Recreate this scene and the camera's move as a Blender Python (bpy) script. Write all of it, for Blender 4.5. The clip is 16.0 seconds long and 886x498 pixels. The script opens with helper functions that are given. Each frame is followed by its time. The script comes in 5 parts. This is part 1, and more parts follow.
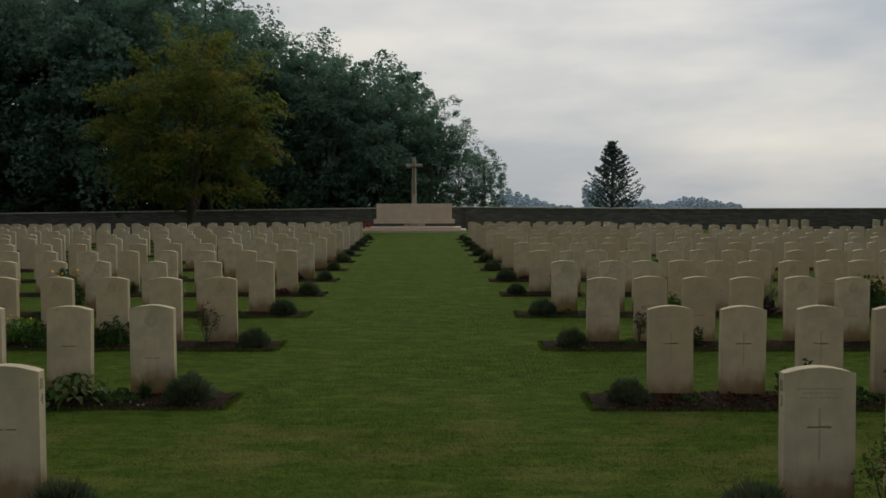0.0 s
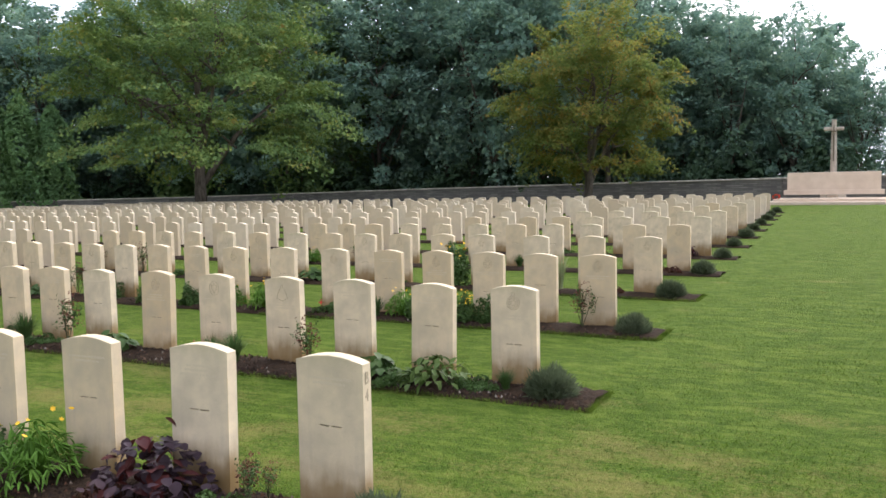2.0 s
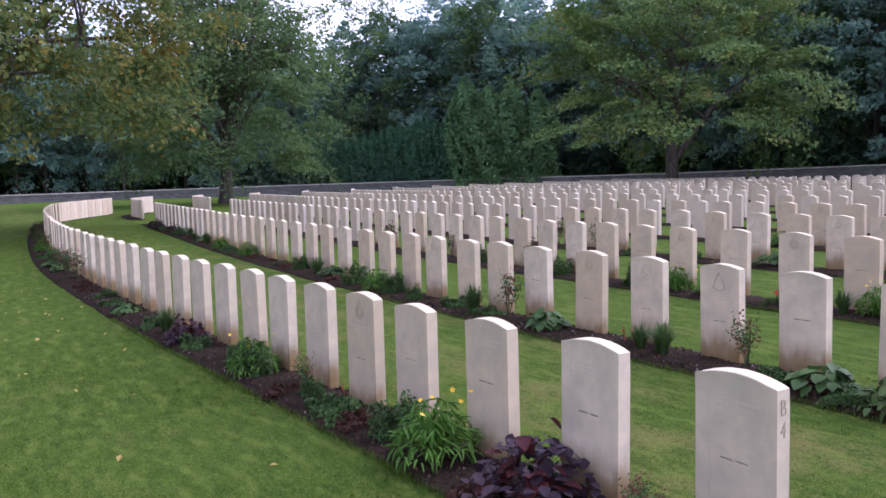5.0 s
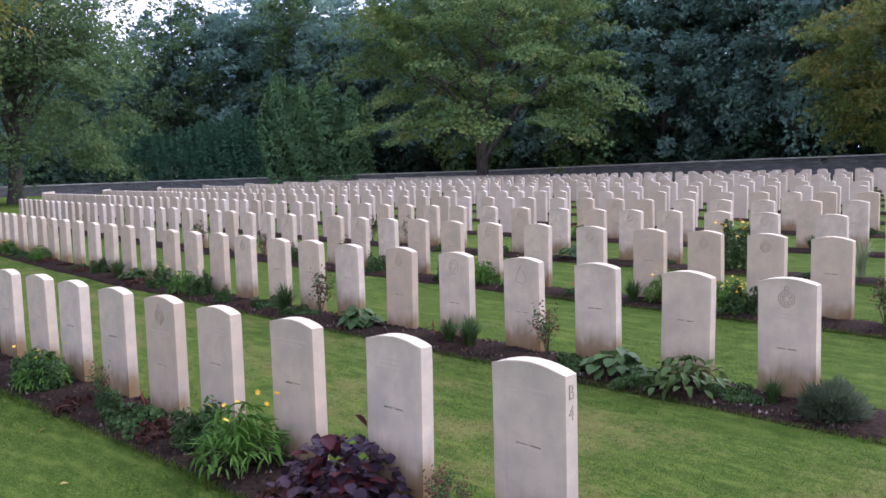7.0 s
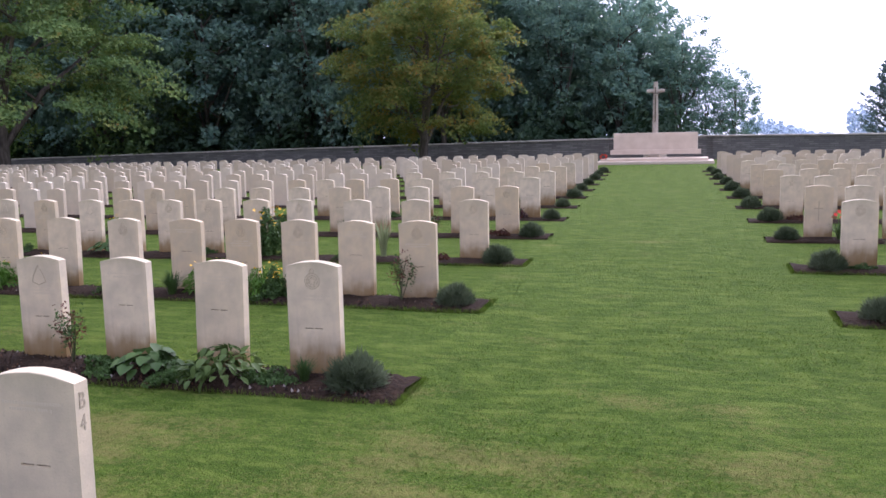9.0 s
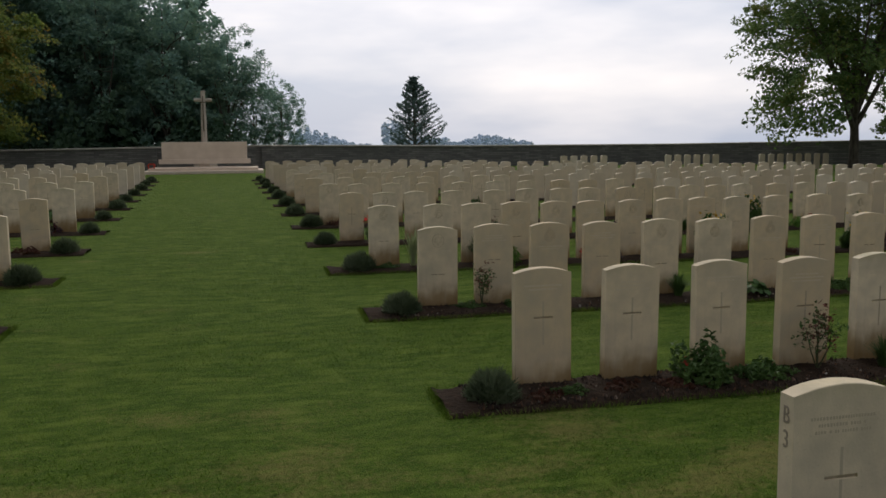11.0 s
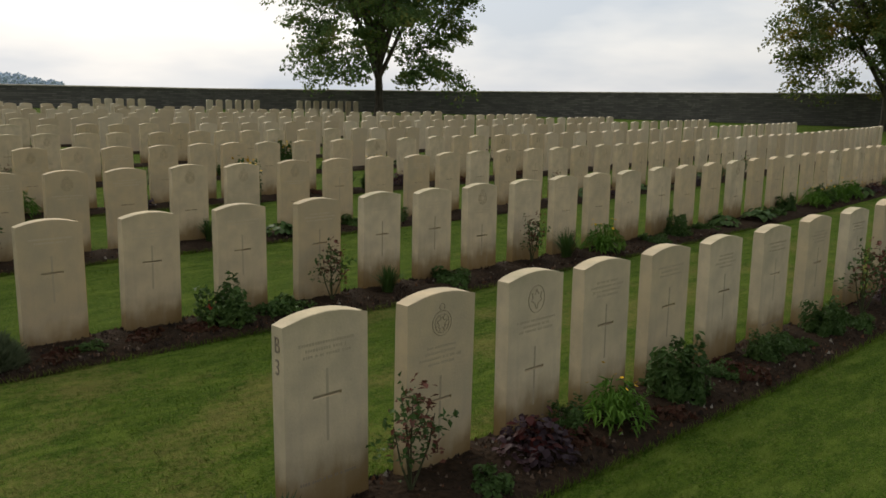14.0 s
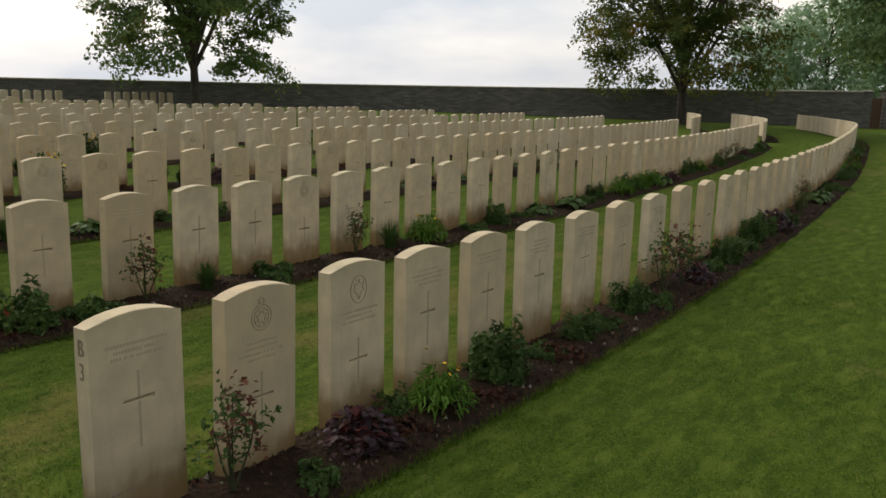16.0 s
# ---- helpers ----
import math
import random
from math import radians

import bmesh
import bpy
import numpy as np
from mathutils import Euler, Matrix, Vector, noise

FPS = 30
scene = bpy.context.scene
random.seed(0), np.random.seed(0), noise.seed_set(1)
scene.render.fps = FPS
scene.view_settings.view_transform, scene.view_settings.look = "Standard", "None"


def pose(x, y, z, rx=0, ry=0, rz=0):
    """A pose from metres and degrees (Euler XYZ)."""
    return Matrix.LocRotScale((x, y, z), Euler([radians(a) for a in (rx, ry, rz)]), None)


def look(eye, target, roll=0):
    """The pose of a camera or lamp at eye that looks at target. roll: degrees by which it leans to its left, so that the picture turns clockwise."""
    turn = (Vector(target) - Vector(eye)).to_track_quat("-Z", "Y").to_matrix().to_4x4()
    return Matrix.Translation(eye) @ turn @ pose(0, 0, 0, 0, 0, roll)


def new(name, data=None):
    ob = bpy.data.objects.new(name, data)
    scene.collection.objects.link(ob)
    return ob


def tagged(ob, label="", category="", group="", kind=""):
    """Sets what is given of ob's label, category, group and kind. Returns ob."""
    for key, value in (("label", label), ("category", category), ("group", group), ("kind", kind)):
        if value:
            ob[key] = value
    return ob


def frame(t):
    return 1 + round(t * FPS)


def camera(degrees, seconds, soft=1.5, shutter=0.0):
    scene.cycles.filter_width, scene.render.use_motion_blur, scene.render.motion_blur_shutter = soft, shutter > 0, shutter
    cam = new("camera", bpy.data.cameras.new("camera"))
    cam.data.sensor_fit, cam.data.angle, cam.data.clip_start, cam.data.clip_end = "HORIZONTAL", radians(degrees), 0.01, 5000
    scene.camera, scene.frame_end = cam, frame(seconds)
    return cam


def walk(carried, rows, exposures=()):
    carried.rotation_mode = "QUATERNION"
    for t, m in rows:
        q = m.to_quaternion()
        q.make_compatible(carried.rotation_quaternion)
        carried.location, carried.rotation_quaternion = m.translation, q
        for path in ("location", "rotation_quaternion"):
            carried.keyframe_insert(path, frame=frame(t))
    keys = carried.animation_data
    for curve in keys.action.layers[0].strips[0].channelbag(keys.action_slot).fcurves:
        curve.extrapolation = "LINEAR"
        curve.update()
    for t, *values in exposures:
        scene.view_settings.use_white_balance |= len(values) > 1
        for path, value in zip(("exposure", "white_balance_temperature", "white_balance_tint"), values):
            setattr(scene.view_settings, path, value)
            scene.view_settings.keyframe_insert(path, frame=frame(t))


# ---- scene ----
cam = camera(55.4, 16.0, 1.6)
PATH = [
    (0, (0.269, 0.474, 1.662), (0.244, 2.471, 1.569), -0.1),
    (0.5, (0.272, 0.797, 1.656), (0.145, 2.791, 1.557), -0.9),
    (1, (0.244, 1.071, 1.67), (-0.039, 3.049, 1.565), -1.5),
    (1.5, (0.26, 1.354, 1.651), (-0.32, 3.265, 1.537), -0.6),
    (2, (0.188, 1.664, 1.626), (-0.732, 3.434, 1.478), -1.0),
    (2.5, (0.078, 1.941, 1.608), (-1.186, 3.482, 1.438), -1.9),
    (3, (0.079, 2.124, 1.612), (-1.465, 3.383, 1.431), -1.5),
    (3.5, (0.05, 2.245, 1.631), (-1.616, 3.334, 1.434), -1.6),
    (3.7, (0.008, 2.276, 1.628), (-1.679, 3.331, 1.425), -1.6),
    (5.8, (-0.014, 2.417, 1.612), (-1.722, 3.444, 1.44), -1.4),
    (6, (-0.002, 2.417, 1.614), (-1.686, 3.482, 1.445), -1.4),
    (6.5, (0.037, 2.414, 1.623), (-1.558, 3.609, 1.448), -1.6),
    (7, (0.03, 2.459, 1.613), (-1.417, 3.825, 1.417), -1.5),
    (7.5, (0.048, 2.479, 1.614), (-1.219, 4.012, 1.402), -1.1),
    (8, (0.068, 2.499, 1.616), (-0.999, 4.176, 1.393), -1.1),
    (8.5, (0.085, 2.545, 1.611), (-0.741, 4.351, 1.377), -1.1),
    (9, (0.13, 2.574, 1.61), (-0.442, 4.474, 1.364), -1.1),
    (9.5, (0.181, 2.603, 1.608), (-0.138, 4.562, 1.359), -1.0),
    (10, (0.232, 2.628, 1.608), (0.172, 4.613, 1.366), -0.6),
    (10.2, (0.255, 2.633, 1.607), (0.302, 4.618, 1.366), -0.6),
    (12.3, (0.388, 2.533, 1.622), (1.326, 4.281, 1.365), 0.3),
    (12.5, (0.407, 2.529, 1.62), (1.408, 4.24, 1.355), 0.5),
    (13, (0.436, 2.502, 1.623), (1.578, 4.117, 1.324), 0.9),
    (13.5, (0.462, 2.485, 1.616), (1.704, 4.015, 1.278), 0.8),
    (14, (0.482, 2.474, 1.613), (1.82, 3.917, 1.253), 1.1),
    (14.5, (0.495, 2.468, 1.609), (1.91, 3.833, 1.244), 1.2),
    (15, (0.501, 2.465, 1.605), (1.991, 3.748, 1.239), 1.4),
    (15.5, (0.509, 2.464, 1.6), (2.065, 3.667, 1.234), 1.6),
    (16, (0.512, 2.459, 1.597), (2.117, 3.594, 1.231), 1.6),
]
EXPOSE = [(0, -0.56, 7000, 7), (0.5, -0.2, 7000, 6), (1, -0.05, 6850, 9), (1.5, 1.02, 6700, 15), (2, 1.73, 6400, 19), (2.5, 2.03, 5730, 27), (2.8, 1.83, 5580, 31), (3, 1.62, 5530, 33), (3.5, 1.49, 5550, 38), (6, 1.46, 5400, 38), (7, 1.57, 5400, 38), (8, 1.86, 5450, 39), (8.5, 1.78, 5550, 37), (9, 1.53, 5700, 35), (9.5, 1.06, 6000, 33), (10, 0.36, 6450, 23), (10.2, 0.16, 6500, 16), (12.3, -0.12, 6950, 12), (13, -0.07, 7100, 10), (14, 0.22, 7250, 9), (14.6, 0.46, 7250, 9), (16, 0.36, 7350, 11)]
walk(cam, [(t, look(eye, target, roll)) for t, eye, target, roll in PATH], EXPOSE)

# ---- world, sun ----
world = bpy.data.worlds.new("sky")
scene.world = world
world.use_nodes = True
wn, wl = world.node_tree.nodes, world.node_tree.links
for n in list(wn):
    wn.remove(n)
SUN_EL, SUN_AZ = 38.0, 12.0        # degrees; azimuth from +y towards +x
sky = wn.new("ShaderNodeTexSky")
sky.sky_type = "NISHITA"
sky.sun_disc = False
sky.sun_elevation = radians(SUN_EL)
sky.sun_rotation = radians(SUN_AZ)
sky.dust_density = 3.0
tc = wn.new("ShaderNodeTexCoord")
mp = wn.new("ShaderNodeMapping")
mp.inputs["Scale"].default_value = (1.0, 1.0, 3.6)
cloud = wn.new("ShaderNodeTexNoise")
cloud.inputs["Scale"].default_value = 2.1
cloud.inputs["Detail"].default_value = 5.0
cloud.inputs["Roughness"].default_value = 0.5
ramp = wn.new("ShaderNodeValToRGB")
ramp.color_ramp.elements[0].position, ramp.color_ramp.elements[0].color = 0.38, (4.8, 5.6, 6.9, 1)
ramp.color_ramp.elements[1].position, ramp.color_ramp.elements[1].color = 0.64, (9.3, 9.3, 9.5, 1)
mixc = wn.new("ShaderNodeMixRGB")
mixc.inputs[0].default_value = 0.88
bg = wn.new("ShaderNodeBackground")
bg.inputs["Strength"].default_value = 0.1
wo = wn.new("ShaderNodeOutputWorld")
wl.new(tc.outputs["Generated"], mp.inputs["Vector"])
wl.new(mp.outputs["Vector"], cloud.inputs["Vector"])
wl.new(cloud.outputs["Fac"], ramp.inputs["Fac"])
wl.new(sky.outputs["Color"], mixc.inputs[1])
vd = wn.new("ShaderNodeVectorMath")
vd.operation = "DOT_PRODUCT"
vd.inputs[1].default_value = (math.sin(radians(SUN_AZ)) * math.cos(radians(SUN_EL)), math.cos(radians(SUN_AZ)) * math.cos(radians(SUN_EL)), math.sin(radians(SUN_EL)))
wl.new(tc.outputs["Generated"], vd.inputs[0])
glow = wn.new("ShaderNodeMapRange")
glow.inputs["From Min"].default_value, glow.inputs["From Max"].default_value = -0.6, 0.95
glow.inputs["To Min"].default_value, glow.inputs["To Max"].default_value = 0.35, 1.22
wl.new(vd.outputs["Value"], glow.inputs["Value"])
scl = wn.new("ShaderNodeVectorMath")
scl.operation = "SCALE"
wl.new(ramp.outputs["Color"], scl.inputs[0])
wl.new(glow.outputs["Result"], scl.inputs["Scale"])
wl.new(scl.outputs["Vector"], mixc.inputs[2])
wl.new(mixc.outputs["Color"], bg.inputs["Color"])
wl.new(bg.outputs["Background"], wo.inputs["Surface"])
sun = new("sun", bpy.data.lights.new("sun", "SUN"))
sun.data.energy, sun.data.angle, sun.data.color = 1.15, radians(45), (1.0, 0.95, 0.87)
az, el = radians(SUN_AZ), radians(SUN_EL)
sun.matrix_world = look((0, 0, 60), (-math.sin(az) * math.cos(el) * 60, -math.cos(az) * math.cos(el) * 60, 60 - math.sin(el) * 60))


# ---- materials ----
def mat(name, base, rough=0.8, metal=0.0):
    m = bpy.data.materials.new(name)
    m.use_nodes = True
    b = m.node_tree.nodes["Principled BSDF"]
    b.inputs["Base Color"].default_value = (*base, 1)
    b.inputs["Roughness"].default_value = rough
    b.inputs["Metallic"].default_value = metal
    b.inputs["Specular IOR Level"].default_value = 0.3
    return m


def noise_tex(m, scale, detail=4.0, coord="Object", stretch=None):
    nt = m.node_tree
    c = nt.nodes.new("ShaderNodeTexCoord")
    t = nt.nodes.new("ShaderNodeTexNoise")
    t.inputs["Scale"].default_value = scale
    t.inputs["Detail"].default_value = detail
    src = c.outputs[coord]
    if stretch:
        q = nt.nodes.new("ShaderNodeMapping")
        q.inputs["Scale"].default_value = stretch
        nt.links.new(src, q.inputs["Vector"])
        src = q.outputs["Vector"]
    nt.links.new(src, t.inputs["Vector"])
    return t


def ramp_of(m, fac, stops):
    r = m.node_tree.nodes.new("ShaderNodeValToRGB")
    e = r.color_ramp.elements
    while len(e) < len(stops):
        e.new(0.5)
    for el_, (p, c) in zip(e, stops):
        el_.position, el_.color = p, (*c, 1)
    m.node_tree.links.new(fac, r.inputs["Fac"])
    return r.outputs["Color"]


def mix_col(m, fac, a, b, mode="MIX"):
    x = m.node_tree.nodes.new("ShaderNodeMixRGB")
    x.blend_type = mode
    for i, v in ((0, fac), (1, a), (2, b)):
        if isinstance(v, float):
            x.inputs[i].default_value = v
        elif isinstance(v, tuple):
            x.inputs[i].default_value = (*v, 1)
        else:
            m.node_tree.links.new(v, x.inputs[i])
    return x.outputs[0]


def bump(m, height, strength, distance=0.01):
    b = m.node_tree.nodes.new("ShaderNodeBump")
    b.inputs["Strength"].default_value = strength
    b.inputs["Distance"].default_value = distance
    m.node_tree.links.new(height, b.inputs["Height"])
    m.node_tree.links.new(b.outputs["Normal"], m.node_tree.nodes["Principled BSDF"].inputs["Normal"])


def set_base(m, col):
    m.node_tree.links.new(col, m.node_tree.nodes["Principled BSDF"].inputs["Base Color"])


def math_node(m, op, a, b=None, clamp=False):
    x = m.node_tree.nodes.new("ShaderNodeMath")
    x.operation, x.use_clamp = op, clamp
    for i, v in ((0, a), (1, b)):
        if v is None:
            continue
        if isinstance(v, (int, float)):
            x.inputs[i].default_value = v
        else:
            m.node_tree.links.new(v, x.inputs[i])
    return x.outputs[0]


def stone_material():
    m = mat("limestone", (0.6, 0.56, 0.48), 0.85)
    nt = m.node_tree
    info = nt.nodes.new("ShaderNodeObjectInfo")
    tone = ramp_of(m, info.outputs["Random"], [(0.0, (0.59, 0.465, 0.288)), (0.5, (0.67, 0.545, 0.357)), (1.0, (0.72, 0.61, 0.428))])
    fine = noise_tex(m, 90, 5)
    mottle = noise_tex(m, 7, 4)
    c = mix_col(m, ramp_of(m, mottle.outputs["Fac"], [(0.36, (0.42, 0.42, 0.42)), (0.62, (0.0, 0.0, 0.0))]), tone, (0.40, 0.34, 0.25))
    shift = nt.nodes.new("ShaderNodeVectorMath")
    shift.operation = "ADD"
    place = nt.nodes.new("ShaderNodeTexCoord")
    nt.links.new(place.outputs["Object"], shift.inputs[0])
    nt.links.new(info.outputs["Location"], shift.inputs[1])
    blotch = nt.nodes.new("ShaderNodeTexNoise")
    blotch.inputs["Scale"].default_value, blotch.inputs["Detail"].default_value = 3.2, 6.0
    nt.links.new(shift.outputs[0], blotch.inputs["Vector"])
    c = mix_col(m, ramp_of(m, blotch.outputs["Fac"], [(0.50, (0.0, 0.0, 0.0)), (0.68, (0.5, 0.5, 0.5))]), c, (0.43, 0.375, 0.265))
    speck = noise_tex(m, 160, 2)
    c = mix_col(m, ramp_of(m, speck.outputs["Fac"], [(0.60, (0.0, 0.0, 0.0)), (0.72, (0.35, 0.35, 0.35))]), c, (0.34, 0.29, 0.21))
    # splashed soil at the foot, algae near the head, each with its own ragged edge
    sep = nt.nodes.new("ShaderNodeSeparateXYZ")
    tco = nt.nodes.new("ShaderNodeTexCoord")
    nt.links.new(tco.outputs["Object"], sep.inputs[0])
    rag = noise_tex(m, 9, 5, stretch=(1, 1, 0.45))
    off = math_node(m, "MULTIPLY", rag.outputs["Fac"], 0.30)
    amt = math_node(m, "MULTIPLY", info.outputs["Random"], 0.14)
    edge = math_node(m, "ADD", math_node(m, "ADD", off, amt), 0.035)
    low = math_node(m, "SUBTRACT", edge, sep.outputs["Z"])
    c = mix_col(m, ramp_of(m, low, [(0.0, (0, 0, 0)), (0.07, (0.30, 0.30, 0.30)), (0.14, (0.78, 0.78, 0.78)), (0.24, (0.97, 0.97, 0.97))]), c, (0.235, 0.150, 0.055))
    topz = math_node(m, "SUBTRACT", sep.outputs["Z"], math_node(m, "SUBTRACT", 0.86, math_node(m, "MULTIPLY", rag.outputs["Fac"], 0.26)))
    green = math_node(m, "MULTIPLY", math_node(m, "MULTIPLY", topz, 8.0, True), math_node(m, "MULTIPLY", math_node(m, "SUBTRACT", info.outputs["Random"], 0.25), 0.75, True))
    c = mix_col(m, green, c, (0.27, 0.26, 0.12))
    streak = noise_tex(m, 22, 3, stretch=(1, 1, 0.08))
    c = mix_col(m, ramp_of(m, streak.outputs["Fac"], [(0.54, (0, 0, 0)), (0.85, (0.22, 0.22, 0.22))]), c, (0.36, 0.32, 0.25))
    set_base(m, c)
    bump(m, fine.outputs["Fac"], 0.25, 0.004)
    return m


def leaf_material(name, stops, rough=0.6, through_light=0.25):
    m = mat(name, stops[0], rough)
    m.node_tree.nodes["Principled BSDF"].inputs["Specular IOR Level"].default_value = 0.12
    nt = m.node_tree
    geo = nt.nodes.new("ShaderNodeNewGeometry")
    big = noise_tex(m, 0.7, 3)
    f = math_node(m, "ADD", math_node(m, "MULTIPLY", geo.outputs["Random Per Island"], 0.26), math_node(m, "MULTIPLY", math_node(m, "SUBTRACT", big.outputs["Fac"], 0.30), 1.75), True)
    k = len(stops) - 1
    col = ramp_of(m, f, [(i / k, s) for i, s in enumerate(stops)])
    set_base(m, col)
    tr = nt.nodes.new("ShaderNodeBsdfTranslucent")
    nt.links.new(col, tr.inputs["Color"])
    mx = nt.nodes.new("ShaderNodeMixShader")
    mx.inputs[0].default_value = through_light
    out = nt.nodes["Material Output"]
    nt.links.new(nt.nodes["Principled BSDF"].outputs[0], mx.inputs[1])
    nt.links.new(tr.outputs[0], mx.inputs[2])
    nt.links.new(mx.outputs[0], out.inputs["Surface"])
    return m


STONE = stone_material()
# tones darker than the stone paint in the shade of carved cuts
CARVE = mat("groove_shade_carving", (0.40, 0.36, 0.29), 0.9)
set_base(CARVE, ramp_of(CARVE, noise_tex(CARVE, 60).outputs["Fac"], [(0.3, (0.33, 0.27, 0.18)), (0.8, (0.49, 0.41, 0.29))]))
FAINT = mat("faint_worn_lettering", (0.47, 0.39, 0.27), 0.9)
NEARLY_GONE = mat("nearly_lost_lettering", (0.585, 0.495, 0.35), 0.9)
LETTER = mat("groove_shade_letter", (0.29, 0.235, 0.17), 0.9)

def tufted(m, col):
    """Uneven tufts: deeper and lighter green in short streaks a hand or two long."""
    deep = noise_tex(m, 9, 6, stretch=(0.55, 1.3, 1))
    col = mix_col(m, ramp_of(m, deep.outputs["Fac"], [(0.38, (0.42, 0.42, 0.42)), (0.50, (0, 0, 0))]), col, (0.028, 0.066, 0.007))
    pale = noise_tex(m, 6, 6, stretch=(0.5, 1.4, 1))
    return mix_col(m, ramp_of(m, pale.outputs["Fac"], [(0.52, (0, 0, 0)), (0.66, (0.45, 0.45, 0.45))]), col, (0.155, 0.205, 0.036))


def worn(m):
    """Dry worn patches, most of them on the trodden turf near the first rows."""
    big = noise_tex(m, 1.7, 6, stretch=(0.7, 1.2, 1))
    fine = noise_tex(m, 30, 4)
    tco = m.node_tree.nodes.new("ShaderNodeTexCoord")
    sep = m.node_tree.nodes.new("ShaderNodeSeparateXYZ")
    m.node_tree.links.new(tco.outputs["Object"], sep.inputs[0])
    tread = math_node(m, "SUBTRACT", 1.0, math_node(m, "MULTIPLY", math_node(m, "ABSOLUTE", math_node(m, "SUBTRACT", sep.outputs["Y"], 6.1)), 0.42), True)
    f = math_node(m, "ADD", big.outputs["Fac"], math_node(m, "MULTIPLY", math_node(m, "SUBTRACT", tread, 0.5), 0.20))
    f = math_node(m, "ADD", f, math_node(m, "MULTIPLY", math_node(m, "SUBTRACT", fine.outputs["Fac"], 0.5), 0.55))
    return ramp_of(m, f, [(0.54, (0, 0, 0)), (0.76, (0.55, 0.55, 0.55))])


LAWN = mat("mown_grass", (0.0598, 0.127, 0.0335), 0.95)
_a = noise_tex(LAWN, 0.9, 5)
_b = noise_tex(LAWN, 38, 6)
_d = noise_tex(LAWN, 160, 3, stretch=(1, 0.5, 1))
col = ramp_of(LAWN, _b.outputs["Fac"], [(0.30, (0.0358, 0.0759, 0.00782)), (0.55, (0.0656, 0.127, 0.0123)), (0.8, (0.106, 0.171, 0.0202))])
col = mix_col(LAWN, ramp_of(LAWN, _a.outputs["Fac"], [(0.38, (0, 0, 0)), (0.7, (0.5, 0.5, 0.5))]), col, (0.0616, 0.137, 0.0146))
col = mix_col(LAWN, ramp_of(LAWN, noise_tex(LAWN, 7, 4).outputs["Fac"], [(0.42, (0.38, 0.38, 0.38)), (0.6, (0, 0, 0))]), col, (0.0447, 0.0922, 0.0112))
col = mix_col(LAWN, ramp_of(LAWN, noise_tex(LAWN, 31, 3).outputs["Fac"], [(0.48, (0, 0, 0)), (0.66, (0.75, 0.75, 0.75))]), col, (0.111, 0.184, 0.0202))
col = mix_col(LAWN, ramp_of(LAWN, noise_tex(LAWN, 24, 3, stretch=(0.7, 1.2, 1)).outputs["Fac"], [(0.40, (0.42, 0.42, 0.42)), (0.49, (0, 0, 0))]), col, (0.0308, 0.07, 0.00782))
col = mix_col(LAWN, ramp_of(LAWN, noise_tex(LAWN, 4.5, 6, stretch=(0.6, 1.4, 1)).outputs["Fac"], [(0.46, (0, 0, 0)), (0.66, (0.45, 0.45, 0.45))]), col, (0.135, 0.199, 0.0268))
col = mix_col(LAWN, 0.55, col, ramp_of(LAWN, _d.outputs["Fac"], [(0.34, (0.0179, 0.0389, 0.00559)), (0.68, (0.124, 0.18, 0.0268))]))
col = mix_col(LAWN, ramp_of(LAWN, noise_tex(LAWN, 75, 3, stretch=(0.6, 1.3, 1)).outputs["Fac"], [(0.56, (0, 0, 0)), (0.68, (0.42, 0.42, 0.42))]), col, (0.2, 0.196, 0.0714))
col = tufted(LAWN, col)
col = mix_col(LAWN, worn(LAWN), col, (0.221, 0.185, 0.063))
set_base(LAWN, col)
LAWN.node_tree.nodes["Principled BSDF"].inputs["Specular IOR Level"].default_value = 0.04
bump(LAWN, _d.outputs["Fac"], 0.9, 0.03)

BLADE = mat("grass_blade", (0.0598, 0.127, 0.0156), 0.8)
BLADE.node_tree.nodes["Principled BSDF"].inputs["Specular IOR Level"].default_value = 0.1
_bg = BLADE.node_tree.nodes.new("ShaderNodeNewGeometry")
_bc = ramp_of(BLADE, _bg.outputs["Random Per Island"], [(0.0, (0.0478, 0.094, 0.0089)), (0.6, (0.0736, 0.137, 0.0134)), (0.84, (0.106, 0.173, 0.0213)), (1.0, (0.23, 0.2, 0.084))])
_bt = BLADE.node_tree.nodes.new("ShaderNodeBsdfTranslucent")
_bm = BLADE.node_tree.nodes.new("ShaderNodeMixShader")
_bm.inputs[0].default_value = 0.45
BLADE.node_tree.links.new(BLADE.node_tree.nodes["Principled BSDF"].outputs[0], _bm.inputs[1])
BLADE.node_tree.links.new(_bt.outputs[0], _bm.inputs[2])
BLADE.node_tree.links.new(_bm.outputs[0], BLADE.node_tree.nodes["Material Output"].inputs["Surface"])
_bc = mix_col(BLADE, ramp_of(BLADE, noise_tex(BLADE, 7, 4).outputs["Fac"], [(0.42, (0.38, 0.38, 0.38)), (0.6, (0, 0, 0))]), _bc, (0.0418, 0.0896, 0.01))
_bc = mix_col(BLADE, ramp_of(BLADE, noise_tex(BLADE, 31, 3).outputs["Fac"], [(0.48, (0, 0, 0)), (0.66, (0.75, 0.75, 0.75))]), _bc, (0.122, 0.198, 0.0235))
_bc = mix_col(BLADE, ramp_of(BLADE, noise_tex(BLADE, 24, 3, stretch=(0.7, 1.2, 1)).outputs["Fac"], [(0.40, (0.42, 0.42, 0.42)), (0.49, (0, 0, 0))]), _bc, (0.0308, 0.07, 0.00782))
